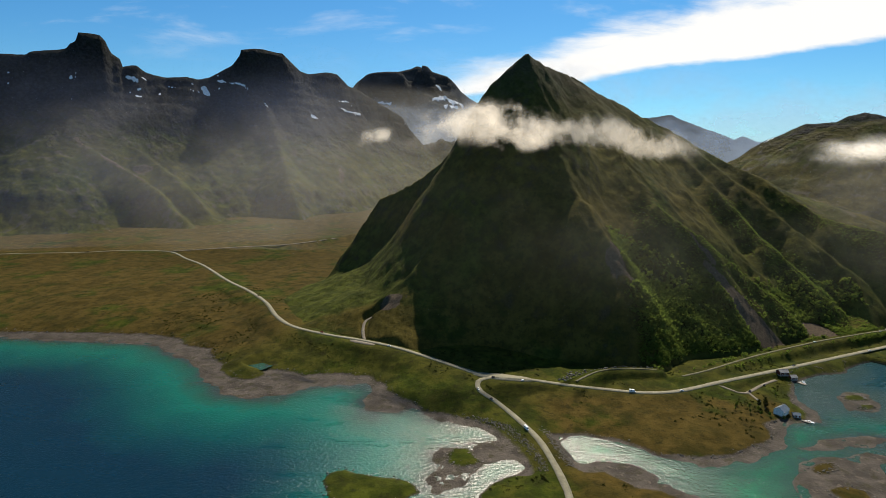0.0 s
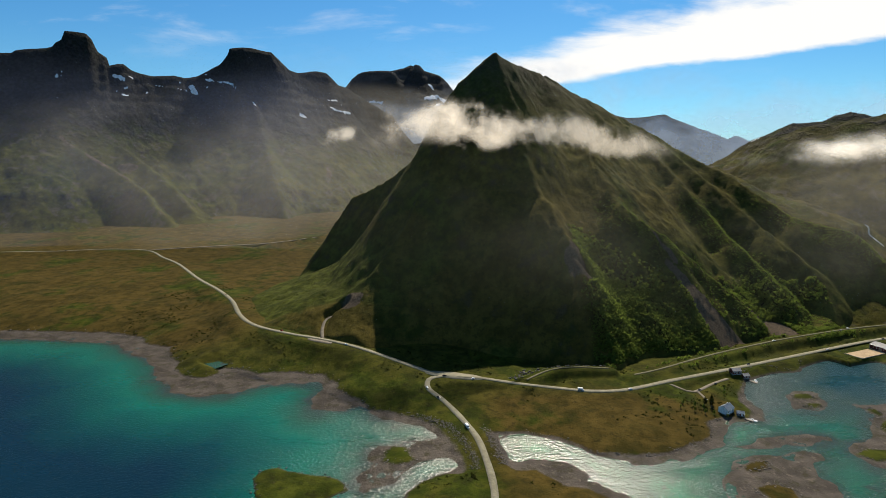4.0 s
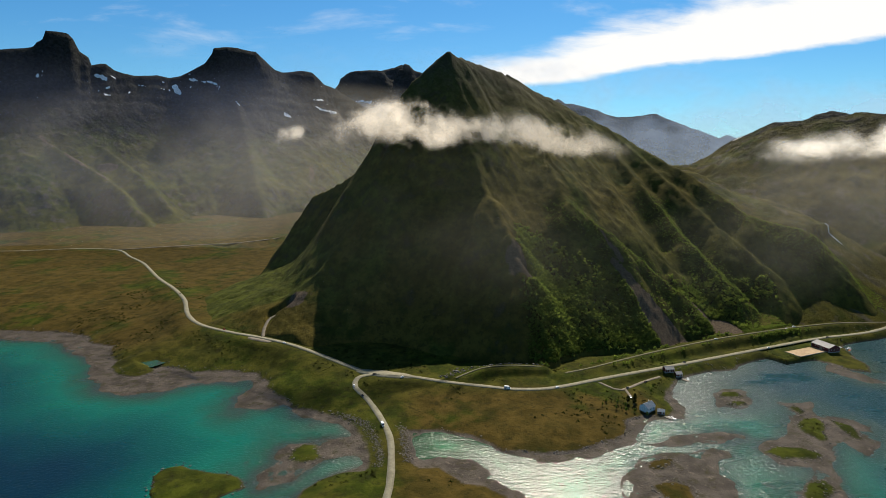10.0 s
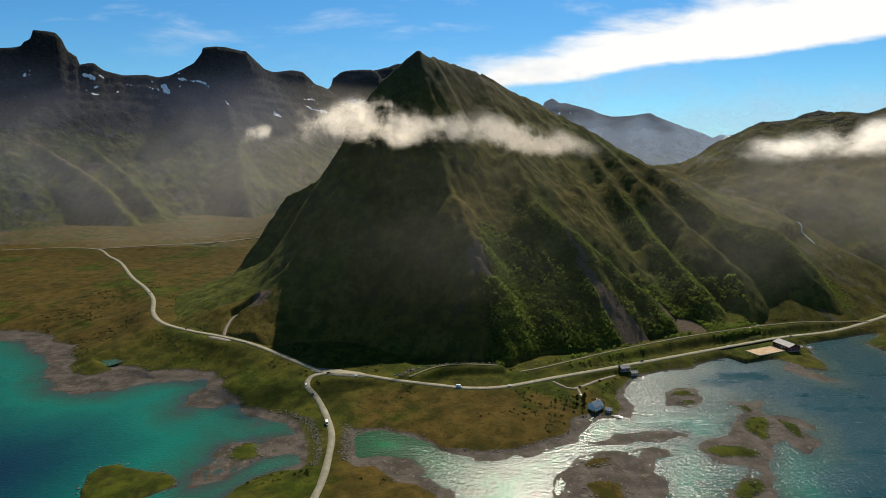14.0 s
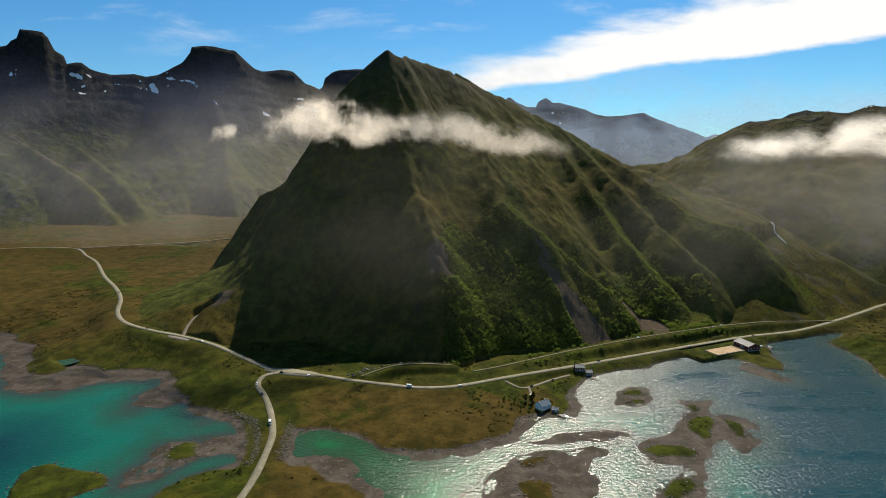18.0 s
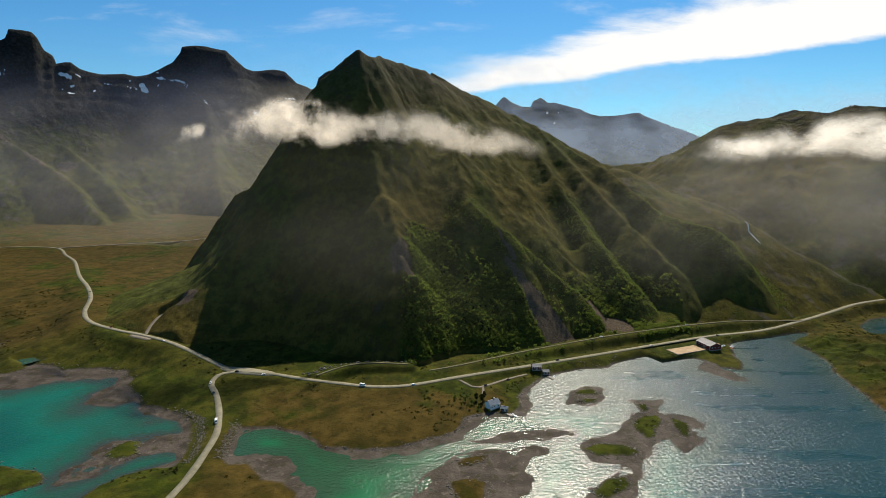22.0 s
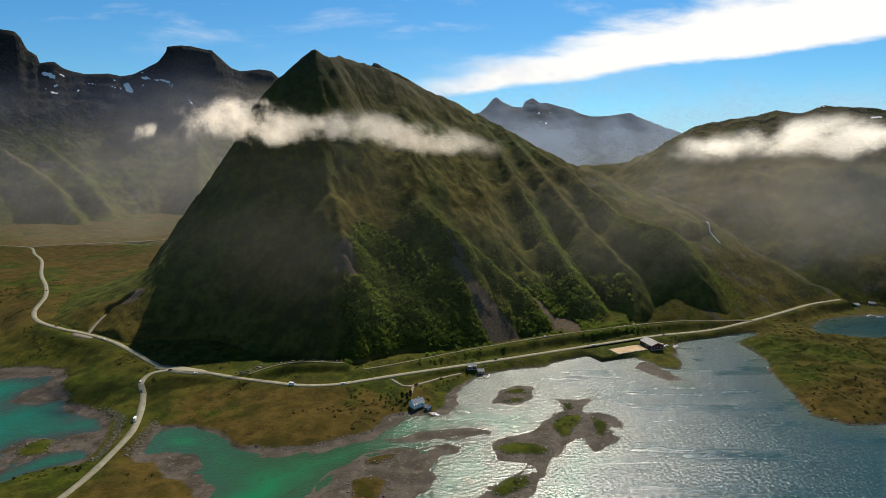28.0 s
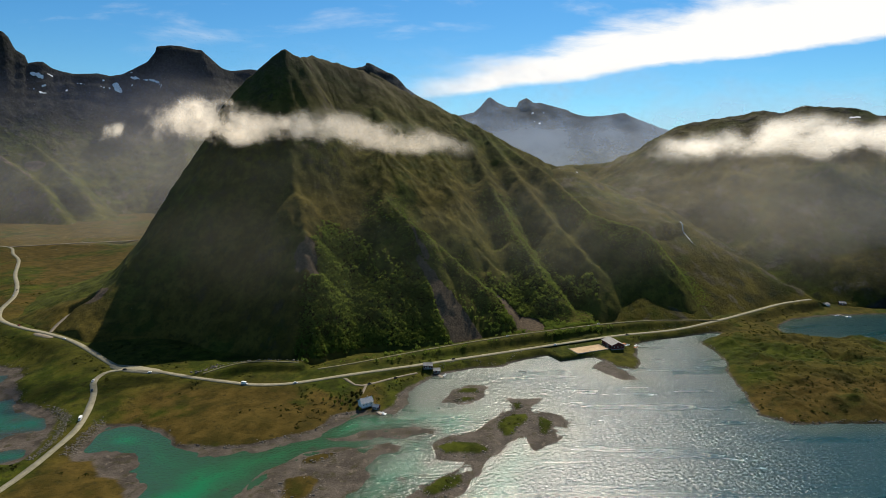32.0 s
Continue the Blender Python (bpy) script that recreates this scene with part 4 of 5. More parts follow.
cloud_bank("mist_veil_west", "translucent veil standing in for sunlit mist in the valley behind the mountain", MIST, [(-1500, 1290, 170, 260), (-800, 1290, 200, 260), (-300, 1330, 225, 260), (120, 1380, 230, 220), (420, 1380, 180, 200)], 1, 120, fade=(0.0, 2.0))
cloud_bank("mist_veil_east", "thin translucent veil standing in for haze over the pass and the eastern moor", EAST_MIST, [(540, 1230, 250, 110), (680, 1030, 220, 120), (775, 900, 205, 130), (870, 825, 200, 140), (1050, 790, 200, 150), (1300, 770, 200, 150), (1700, 760, 200, 160)], 1, 60, fade=(1.1, 0.35))
# violet-blue of distant air, put into the colour of one more sheet
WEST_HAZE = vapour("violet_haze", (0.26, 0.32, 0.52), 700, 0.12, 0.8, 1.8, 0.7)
cloud_bank("haze_veil_west", "violet-grey translucent veil standing in for distance haze before the western ridge", WEST_HAZE, [(-3000, 1150, 220, 400), (-1500, 1230, 220, 400), (-300, 1500, 230, 430), (200, 2000, 240, 480)], 1, 100)
cloud_bank("haze_veil_east", "blue-grey translucent veil standing in for distance haze before the eastern hill", THIN_HAZE, [(760, 1080, 150, 230), (1000, 960, 150, 230), (1400, 860, 150, 240), (2200, 800, 150, 240)], 1, 50, fade=(1.0, 1.1))
cloud_bank("haze_veil_far", "blue translucent veil standing in for distance haze before the far range", HAZE, [(-900, 3150, 350, 750), (900, 3350, 300, 700), (2600, 3350, 300, 600), (4200, 3100, 300, 600)], 1, 200)


# ---- woods, bushes, rocks ----
def ball(level):
    bm = bmesh.new()
    bmesh.ops.create_icosphere(bm, subdivisions=level, radius=1.0)
    v = np.array([p.co[:] for p in bm.verts])
    f = np.array([[q.index for q in p.verts] for p in bm.faces])
    bm.free()
    return v, f


def scatter(name, label, category, mat, spots, sizes, level, rough, squash, rng, smooth=True):
    """Many lumps in one mesh, each bent out of shape in its own way."""
    v, f = ball(level)
    k = len(spots)
    dents = 1 + rough * rng.standard_normal((k, len(v), 1)) * 0.5
    shape = v[None] * dents * np.array(squash)[None, None] * sizes[:, None, None] * (1 + 0.25 * rng.standard_normal((k, 1, 3)))
    turn = rng.uniform(0, 6.283, k)
    c, s = np.cos(turn)[:, None], np.sin(turn)[:, None]
    x, y = shape[..., 0] * c - shape[..., 1] * s, shape[..., 0] * s + shape[..., 1] * c
    co = np.stack([x, y, shape[..., 2]], -1) + spots[:, None, :]
    faces = f[None] + (np.arange(k) * len(v))[:, None, None]
    me = bpy.data.meshes.new(name)
    me.vertices.add(k * len(v))
    me.vertices.foreach_set("co", co.astype(np.float32).ravel())
    me.loops.add(faces.size)
    me.loops.foreach_set("vertex_index", faces.astype(np.int32).ravel())
    me.polygons.add(k * len(f))
    me.polygons.foreach_set("loop_start", np.arange(0, faces.size, 3, dtype=np.int32))
    me.update(calc_edges=True)
    if smooth:
        me.shade_smooth()
    me.materials.append(mat)
    return tagged(new(name, me), label, category, kind="stuff")


def leafage(name, label, category, mat, spots, sizes, leaves, flat, rng):
    """Many bushes in one mesh, each a loose ball of bent leaf sprays that let the sun through."""
    k = len(spots)
    at = rng.standard_normal((k, leaves, 3))
    at = at / np.linalg.norm(at, axis=-1, keepdims=True) * rng.uniform(0.35, 1.0, (k, leaves, 1))
    at = at * np.array([1, 1, flat]) * sizes[:, None, None]
    u = rng.standard_normal((k, leaves, 3))
    v = np.cross(u, rng.standard_normal((k, leaves, 3)))
    u = u / np.linalg.norm(u, axis=-1, keepdims=True)
    v = v / np.linalg.norm(v, axis=-1, keepdims=True)
    w = np.cross(u, v)
    half = sizes[:, None, None] * rng.uniform(0.28, 0.55, (k, leaves, 1))
    mid = spots[:, None, :] + at
    co = np.stack([mid - u * half, mid - v * half * 0.6 + w * half * 0.3, mid + u * half, mid + v * half * 0.6 + w * half * 0.3], 2)
    quads = np.arange(k * leaves * 4).reshape(-1, 4)
    me = bpy.data.meshes.new(name)
    me.vertices.add(k * leaves * 4)
    me.vertices.foreach_set("co", co.astype(np.float32).ravel())
    me.loops.add(quads.size)
    me.loops.foreach_set("vertex_index", quads.astype(np.int32).ravel())
    me.polygons.add(len(quads))
    me.polygons.foreach_set("loop_start", np.arange(0, quads.size, 4, dtype=np.int32))
    me.update(calc_edges=True)
    me.materials.append(mat)
    return me if label is None else tagged(new(name, me), label, category, kind="stuff")


def leaf_material(name, dark, light):
    m, n = material(name)
    at = place(n)
    each = n.add("ShaderNodeNewGeometry").outputs["Random Per Island"]
    fine = n.noise(at, 1.1, 4, 0.7)
    col = n.mix(n.math("MULTIPLY_ADD", each, 0.6, n.math("MULTIPLY", fine, 0.5)), rgb(*dark), rgb(*light))
    bump = n.add("ShaderNodeBump", {"Height": fine, "Strength": 0.9, "Distance": 0.8})
    d = n.add("ShaderNodeBsdfPrincipled", {"Base Color": col, "Roughness": 0.8, "Specular IOR Level": 0.05, "Normal": bump.outputs[0]})
    t = n.add("ShaderNodeBsdfTranslucent", {"Color": col, "Normal": bump.outputs[0]})
    mixed = n.add("ShaderNodeMixShader", {0: 0.6, 1: d.outputs[0], 2: t.outputs[0]})
    n.add("ShaderNodeOutputMaterial", {"Surface": mixed.outputs[0]})
    return m


def stone_material(name, dark, light):
    m, n = material(name)
    at = place(n)
    each = n.add("ShaderNodeNewGeometry").outputs["Random Per Island"]
    fine = n.noise(at, 1.5, 4, 0.65)
    col = n.mix(n.math("MULTIPLY_ADD", each, 0.6, n.math("MULTIPLY", fine, 0.4)), rgb(*dark), rgb(*light))
    surface(n, col, 0.9, fine, 0.6, 0.3)
    return m


LEAVES = leaf_material("birch_leaves", (0.078, 0.110, 0.018), (0.160, 0.208, 0.034))
SHRUB = leaf_material("dark_heather", (0.014, 0.018, 0.004), (0.045, 0.050, 0.010))
STONE = stone_material("shore_stone", (0.040, 0.035, 0.030), (0.17, 0.15, 0.13))


def ground_at(x, y):
    """Height of what is underfoot, the mountains included."""
    x, y = np.atleast_1d(np.asarray(x, float)), np.atleast_1d(np.asarray(y, float))
    z = ground_height(x, y)[0]
    return np.maximum(np.maximum(z, mountain_height(x, y)), np.where(x > 430, hill_height(x, y), -500))


def clear_of_roads(x, y, room):
    free = np.ones(x.shape, bool)
    for line in ROADS:
        free &= to_line(x, y, line)[0] > room
    return free


rng = np.random.default_rng(4)
# birch wood on the sunny flank
x, y = rng.uniform(215, 640, 90000), rng.uniform(545, 780, 90000)
z = ground_at(x, y)
scree_there = main_scree(x, y, z)
want = 0.95 * step(x, 222, 250) * step(-x, -450, -400) * step(165 - 0.5 * (x - 230) - z, 0, 30) * step(z, 9, 16)
want = want + 0.6 * step(x, 430, 500) * step(-z, -85, -45) * step(z, 9, 14) * step(fbm(x, y, 60, 3, 5), -0.3, 0.3)
want = want * step(fbm(x, y, 38, 4, 8), -0.75, -0.05) * (1 - step(scree_there, 0.1, 0.5))
ok = (rng.uniform(0, 1, len(x)) < want * 0.6) & clear_of_roads(x, y, 7)
x, y, z = x[ok], y[ok], z[ok]
size = rng.uniform(1.3, 3.3, len(x))
leafage("birch_wood", "dense low birch wood on the mountain flank", "woods", LEAVES, np.stack([x, y, z + size * 0.6], -1), size, 16, 0.9, rng)

# bushes that follow the ribs higher up
x, y = rng.uniform(280, 840, 60000), rng.uniform(640, 960, 60000)
d = np.minimum(np.minimum(to_line(x, y, MOUNTAIN[9][0])[0], to_line(x, y, MOUNTAIN[11][0])[0]), to_line(x, y, MOUNTAIN[13][0])[0])
z = ground_at(x, y)
ok = (rng.uniform(0, 1, len(x)) < 0.8 * step(42 + 26 * fbm(x, y, 40, 3, 14) - d, 0, 30) * step(-z, -205, -130) * step(z, 12, 22) * (1 - step(main_scree(x, y, z), 0.1, 0.5))) & clear_of_roads(x, y, 7)
x, y, z = x[ok][:16000], y[ok][:16000], z[ok][:16000]
size = rng.uniform(0.6, 1.8, len(x))
leafage("rib_bushes", "low bushes along the mountain's ribs", "bushes", LEAVES, np.stack([x, y, z + size * 0.4], -1), size, 8, 0.7, rng)

# shrubs on the moor
x, y = rng.uniform(-420, 1000, 34000), rng.uniform(330, 900, 34000)
z, mud = ground_height(x, y)
ok = (mud < 0.1) & (z > 1.5) & (fbm(x, y, 45, 4, 52) + 0.5 * fbm(x, y, 8, 2, 53) > 0.22 - 0.2 * step(x, 690, 760)) & clear_of_roads(x, y, 6)
x, y, z = x[ok], y[ok], z[ok]
size = 0.4 + 1.5 * rng.uniform(0, 1, len(x)) ** 2.2
leafage("moor_shrubs", "dark heather and juniper shrubs on the moor", "shrubs", SHRUB, np.stack([x, y, z + size * 0.2], -1), size * 1.3, 10, 0.4, rng)


# stones along the causeway and the shores
def along(line, count, spread, rng):
    pts = smooth_line([p[:2] for p in line], 400)
    k = rng.integers(0, 400, count)
    return pts[k, 0] + rng.normal(0, spread, count), pts[k, 1] + rng.normal(0, spread, count)


def stones(name, label, line, count, spread, lo, hi):
    x, y = along(line, count, spread, rng)
    z, mud = ground_height(x, y)
    ok = (z > -0.2) & clear_of_roads(x, y, 5)
    x, y, z = x[ok], y[ok], z[ok]
    size = lo + (hi - lo) * rng.uniform(0, 1, len(x)) ** 2
    return scatter(name, label, "rocks", STONE, np.stack([x, y, z + size * 0.2], -1), size, 1, 0.35, (1.1, 1.0, 0.7), rng, False)


stones("causeway_rocks_west", "grey rubble along the west side of the causeway", [(31, 452), (58, 432), (70, 407), (78, 388), (79, 366)], 900, 2.4, 0.15, 0.75)
stones("causeway_rocks_east", "pale rubble along the east side of the causeway", [(92, 428), (96, 410), (99, 390), (102, 373)], 700, 2.6, 0.15, 0.75)
stones("shore_rocks_west", "dark rocks strewn along the western shore", COAST_WEST[2:], 1100, 4.5, 0.15, 0.85)
stones("shore_rocks_east", "rocks strewn along the eastern shore", COAST_EAST, 800, 1.6, 0.2, 0.8)
stones("shore_rocks_point", "rocks along the moor's far shore", PENINSULA[:13], 450, 1.5, 0.25, 1.1)
stones("bank_rocks", "brown boulders on a cut bank", [(128, 528), (150, 545), (190, 548), (240, 548)], 260, 4.0, 0.4, 1.6)
stones("quarry_rocks", "grey boulders in a small quarry", [(-85, 672), (-72, 666), (-58, 660)], 220, 6.0, 0.5, 2.0)
rx, ry, rs = [], [], []
for ring in ISLETS + ISLETS_SOUTH:
    a, c = along(ring + ring[:1], 90, 1.8, rng)
    rx.append(a)
    ry.append(c)
rx, ry = np.concatenate(rx), np.concatenate(ry)
rs = 0.2 + 0.6 * rng.uniform(0, 1, len(rx)) ** 2
scatter("islet_rocks", "dark weedy rocks round the islets", "rocks", STONE, np.stack([rx, ry, np.maximum(ground_height(rx, ry)[0], 0.1) + rs * 0.15], -1), rs, 1, 0.35, (1.4, 1.1, 0.6), rng, False)


# ---- buildings, boats and vehicles ----
def part(name, bm, mat, parent, label=""):
    me = bpy.data.meshes.new(name)
    bm.normal_update()
    bm.to_mesh(me)
    bm.free()
    me.materials.append(mat)
    ob = new(name, me)
    ob.parent = parent
    return tagged(ob, label) if label else ob


def boxes(*list_of):
    """Boxes given as (x, y, z of the middle, sizes), joined in one bmesh."""
    bm = bmesh.new()
    for x, y, z, sx, sy, sz in list_of:
        bmesh.ops.create_cube(bm, size=1.0, matrix=Matrix.Translation((x, y, z)) @ Matrix.Diagonal((sx, sy, sz, 1)))
    return bm


def prism(profile, axis, lo, hi, bevel=0.0):
    """A closed profile drawn out along an axis: 'x' takes (y, z) points, 'y' takes (x, z)."""
    bm = bmesh.new()
    ends = []
    for s in (lo, hi):
        ends.append([bm.verts.new((s, a, b) if axis == "x" else (a, s, b)) for a, b in profile])
    bm.faces.new(ends[0])
    bm.faces.new(ends[1][::-1])
    k = len(profile)
    for i in range(k):
        bm.faces.new((ends[0][i], ends[1][i], ends[1][(i + 1) % k], ends[0][(i + 1) % k]))
    bmesh.ops.recalc_face_normals(bm, faces=bm.faces)
    if bevel:
        bmesh.ops.bevel(bm, geom=bm.edges[:], offset=bevel, segments=1, affect="EDGES")
    return bm


def tube(x, y, z, r, depth, axis="z", sides=12):
    bm = bmesh.new()
    turn = {"z": Matrix.Identity(4), "x": pose(0, 0, 0, 0, 90, 0), "y": pose(0, 0, 0, 90, 0, 0)}[axis]
    bmesh.ops.create_cone(bm, cap_ends=True, segments=sides, radius1=r, radius2=r, depth=depth, matrix=Matrix.Translation((x, y, z)) @ turn)
    return bm


def thing(name, label, category, m, group=""):
    ob = new(name)
    ob.matrix_world = m
    return tagged(ob, label, category, group)


def land_z(x, y):
    return float(ground_height(np.array([float(x)]), np.array([float(y)]))[0][0])


def planks(name, dark, light, pitch=0.18):
    """Painted boards: upright grooves, weathered paint."""
    m, n = material(name)
    at = n.add("ShaderNodeTexCoord").outputs["Object"]
    wave = n.add("ShaderNodeTexWave", {"Vector": at, "Scale": 1.0 / pitch / 6.28, "Distortion": 0.2}, bands_direction="DIAGONAL").outputs[1]
    stain = n.noise(n.scaled(at, (1, 1, 0.25)), 1.3, 5, 0.6)
    surface(n, n.mix(n.smooth(stain, 0.3, 0.7), rgb(*dark), rgb(*light)), 0.75, wave, 0.4, 0.03)
    return m


RED = planks("red_boards", (0.070, 0.014, 0.010), (0.130, 0.028, 0.020))
WHITE = planks("white_boards", (0.55, 0.55, 0.52), (0.78, 0.77, 0.73))
GREY_ROOF = grainy("pale_sheet_roof", (0.13, 0.125, 0.12), (0.21, 0.20, 0.19), 0.5, 0.7, 0.2, 0.05, 0.5)
SLATE = grainy("blue_slate_roof", (0.060, 0.085, 0.110), (0.120, 0.150, 0.180), 0.9, 0.5, 0.4, 0.05, 0.5)
GLASS = grainy("window_glass", (0.010, 0.013, 0.016), (0.022, 0.026, 0.030), 1.0, 0.06, 0.0, 0.01, 0.6)
WOOD = grainy("grey_wood", (0.20, 0.17, 0.13), (0.36, 0.31, 0.25), 1.2)
SAND = grainy("yard_sand", (0.26, 0.18, 0.10), (0.40, 0.29, 0.17), 0.12)
CONCRETE = grainy("stained_concrete", (0.17, 0.16, 0.15), (0.30, 0.29, 0.27), 0.6)
RUBBER = grainy("tyre_rubber", (0.012, 0.012, 0.012), (0.030, 0.030, 0.030), 4.0, 0.8)
STEEL = grainy("dull_steel", (0.30, 0.30, 0.30), (0.45, 0.45, 0.45), 3.0, 0.4, 0.1, 0.01, 0.5, 0.8)
LAMP_GLASS = grainy("lamp_glass", (0.60, 0.60, 0.58), (0.75, 0.75, 0.72), 3.0, 0.15)
RED_GLASS = grainy("red_lamp", (0.25, 0.010, 0.008), (0.35, 0.020, 0.012), 3.0, 0.2)
PAINTS = {
    "white": grainy("white_car_paint", (0.70, 0.70, 0.69), (0.80, 0.80, 0.79), 1.0, 0.25, 0.0, 0.01, 0.5),
    "dark": grainy("black_car_paint", (0.010, 0.011, 0.013), (0.022, 0.023, 0.026), 1.0, 0.2, 0.0, 0.01, 0.5),
    "silver": grainy("silver_car_paint", (0.36, 0.37, 0.38), (0.46, 0.47, 0.48), 1.0, 0.3, 0.0, 0.01, 0.5, 0.5),
    "red": grainy("red_car_paint", (0.22, 0.016, 0.012), (0.30, 0.024, 0.016), 1.0, 0.25, 0.0, 0.01, 0.5),
    "orange": grainy("orange_paint", (0.40, 0.11, 0.02), (0.55, 0.17, 0.03), 1.0, 0.5),
}


def window(parent, x, y, z, wide, high, face):
    """A window in a wall; face: 'x' or 'y', the way that it looks, with its sign."""
    s = 1 if face[0] == "+" else -1
    if face[1] == "y":
        fr = part("window", boxes((x, y + s * 0.03, z, wide, 0.10, high)), WHITE, parent, "white-framed window")
        part("pane", boxes((x, y + s * 0.09, z, wide - 0.24, 0.03, high - 0.24)), GLASS, fr)
        part("sill", boxes((x, y + s * 0.12, z - high / 2 - 0.05, wide + 0.2, 0.22, 0.08)), WHITE, fr)
    else:
        fr = part("window", boxes((x + s * 0.03, y, z, 0.10, wide, high)), WHITE, parent, "white-framed window")
        part("pane", boxes((x + s * 0.09, y, z, 0.03, wide - 0.24, high - 0.24)), GLASS, fr)
        part("sill", boxes((x + s * 0.12, y, z - high / 2 - 0.05, 0.22, wide + 0.2, 0.08)), WHITE, fr)


def gabled(name, label, x, y, turn, long, deep, eave, rise, walls, roof, front=(), side=(), door=None, chimney=None, z=None, category="house"):
    """A house with its ridge along its own x axis. front: x of the windows in the -y wall; side: y of those in the +x wall."""
    base = land_z(x, y) if z is None else z
    h = thing(name, label, category, pose(x, y, base - 0.3, 0, 0, turn))
    a, b, t = long / 2, deep / 2, 0.2
    part("foundation", boxes((0, 0, 0.15, long + 0.3, deep + 0.3, 1.1)), CONCRETE, h, "concrete plinth")
    z0 = 0.7
    part("wall", boxes((0, -b + t / 2, z0 + eave / 2, long, t, eave)), walls, h)
    part("wall", boxes((0, b - t / 2, z0 + eave / 2, long, t, eave)), walls, h)
    for s in (-1, 1):
        part("wall", prism([(-b, z0), (b, z0), (b, z0 + eave), (0, z0 + eave + rise - 0.1), (-b, z0 + eave)], "x", s * a - t / 2 - s * t / 2, s * a + t / 2 - s * t / 2), walls, h)
    over, slope = 0.5, rise / b
    for s in (-1, 1):
        top, low = z0 + eave + rise, z0 + eave - over * slope
        r = part("roof", prism([(0, top), (s * (b + over), low), (s * (b + over), low + 0.22), (0, top + 0.22)], "x", -a - over, a + over), roof, h)
        part("gutter", tube(0, s * (b + over + 0.06), low + 0.05, 0.08, long + 2 * over, "x", 8), STEEL, r)
    part("ridge_cap", boxes((0, 0, z0 + eave + rise + 0.2, long + 2 * over, 0.4, 0.12)), roof, h)
    for s in (-1, 1):
        for q in (-1, 1):
            part("corner_board", boxes((s * (a + 0.03), q * (b + 0.03), z0 + eave / 2, 0.18, 0.18, eave)), WHITE, h)
    for wx in front:
        window(h, wx, -b, z0 + eave * 0.55, 1.2, 1.3, "-y")
    for wy in side:
        window(h, a, wy, z0 + eave * 0.55, 1.2, 1.3, "+x")
    if door:
        dx, dw, dh = door
        d = part("door", boxes((dx, -b - 0.03, z0 + dh / 2, dw, 0.12, dh)), WHITE if dw < 2 else WOOD, h, "wide plank door" if dw > 2 else "white door")
        part("handle", boxes((dx + dw * 0.4, -b - 0.12, z0 + 1.0, 0.06, 0.08, 0.2)), STEEL, d)
    if chimney:
        c = part("chimney", boxes((chimney, 0.4, z0 + eave + rise + 0.4, 0.7, 0.7, 1.5)), CONCRETE, h)
        part("cap", boxes((chimney, 0.4, z0 + eave + rise + 1.2, 0.9, 0.9, 0.12)), STEEL, c)
    return h


gabled("boat_hall", "large dark red hall with a pale sheet roof", 620, 627, -77, 24, 17, 5.0, 3.4, RED, GREY_ROOF, front=(-7, -3, 5), side=(-5, 0, 5), door=(1.2, 3.6, 3.8), category="hall")
gabled("boathouse", "dark red wooden boathouse with a pale roof on the shore", 384, 549, 4, 10, 7, 3.4, 2.2, RED, GREY_ROOF, front=(-2.8, 2.8), side=(0,), door=(0, 2.2, 2.4), category="boathouse")
gabled("boathouse", "small dark red boathouse with a pale roof by a jetty", 394, 546, 4, 7, 5.5, 2.6, 1.7, RED, GREY_ROOF, front=(-2,), side=(0,), door=(1.2, 2.2, 2.1), category="boathouse")
gabled("house", "white wooden house with a blue slate roof at the water's edge", 326, 462, 34, 12, 8.5, 4.6, 3.0, WHITE, SLATE, front=(-4, -1.4, 3.8), side=(-2, 2), door=(1.4, 1.1, 2.1), chimney=2.0)
gabled("shed", "small blue-roofed shed beside the house", 337, 457, -20, 6, 4.5, 2.4, 1.4, RED, SLATE, front=(-1.4,), door=(1.0, 1.1, 2.0), category="shed")
gabled("cabin", "small white cabin by the far bay", 1052, 838, 10, 9, 7, 3.0, 2.0, WHITE, GREY_ROOF, front=(-2.4, 2.4), side=(0,), door=(0, 1.0, 2.0), category="cabin")
gabled("cabin", "grey-roofed cabin among bushes by the far bay", 1085, 846, -14, 10, 7, 3.0, 2.0, RED, GREY_ROOF, front=(-2.6, 2.6), side=(0,), door=(0, 1.0, 2.0), category="cabin")

# the sandy yard and its low dark wall
yard = thing("yard", "sandy work yard with a low timber edge", "yard", pose(586, 616, 5.15, 0, 0, 22))
part("surface", prism([(-24, 0), (22, 0), (22, 0.35), (-24, 0.35)], "y", -10, 9), SAND, yard, "yellow-brown sand")
part("edge_beam", boxes((-1, -10.2, 0.2, 46.6, 0.4, 1.2)), WOOD, yard, "dark timber edging")
part("edge_beam", boxes((-24.2, -0.5, 0.2, 0.4, 19.4, 1.2)), WOOD, yard)
part("edge_beam", boxes((22.2, -0.5, 0.2, 0.4, 19.4, 1.2)), WOOD, yard)


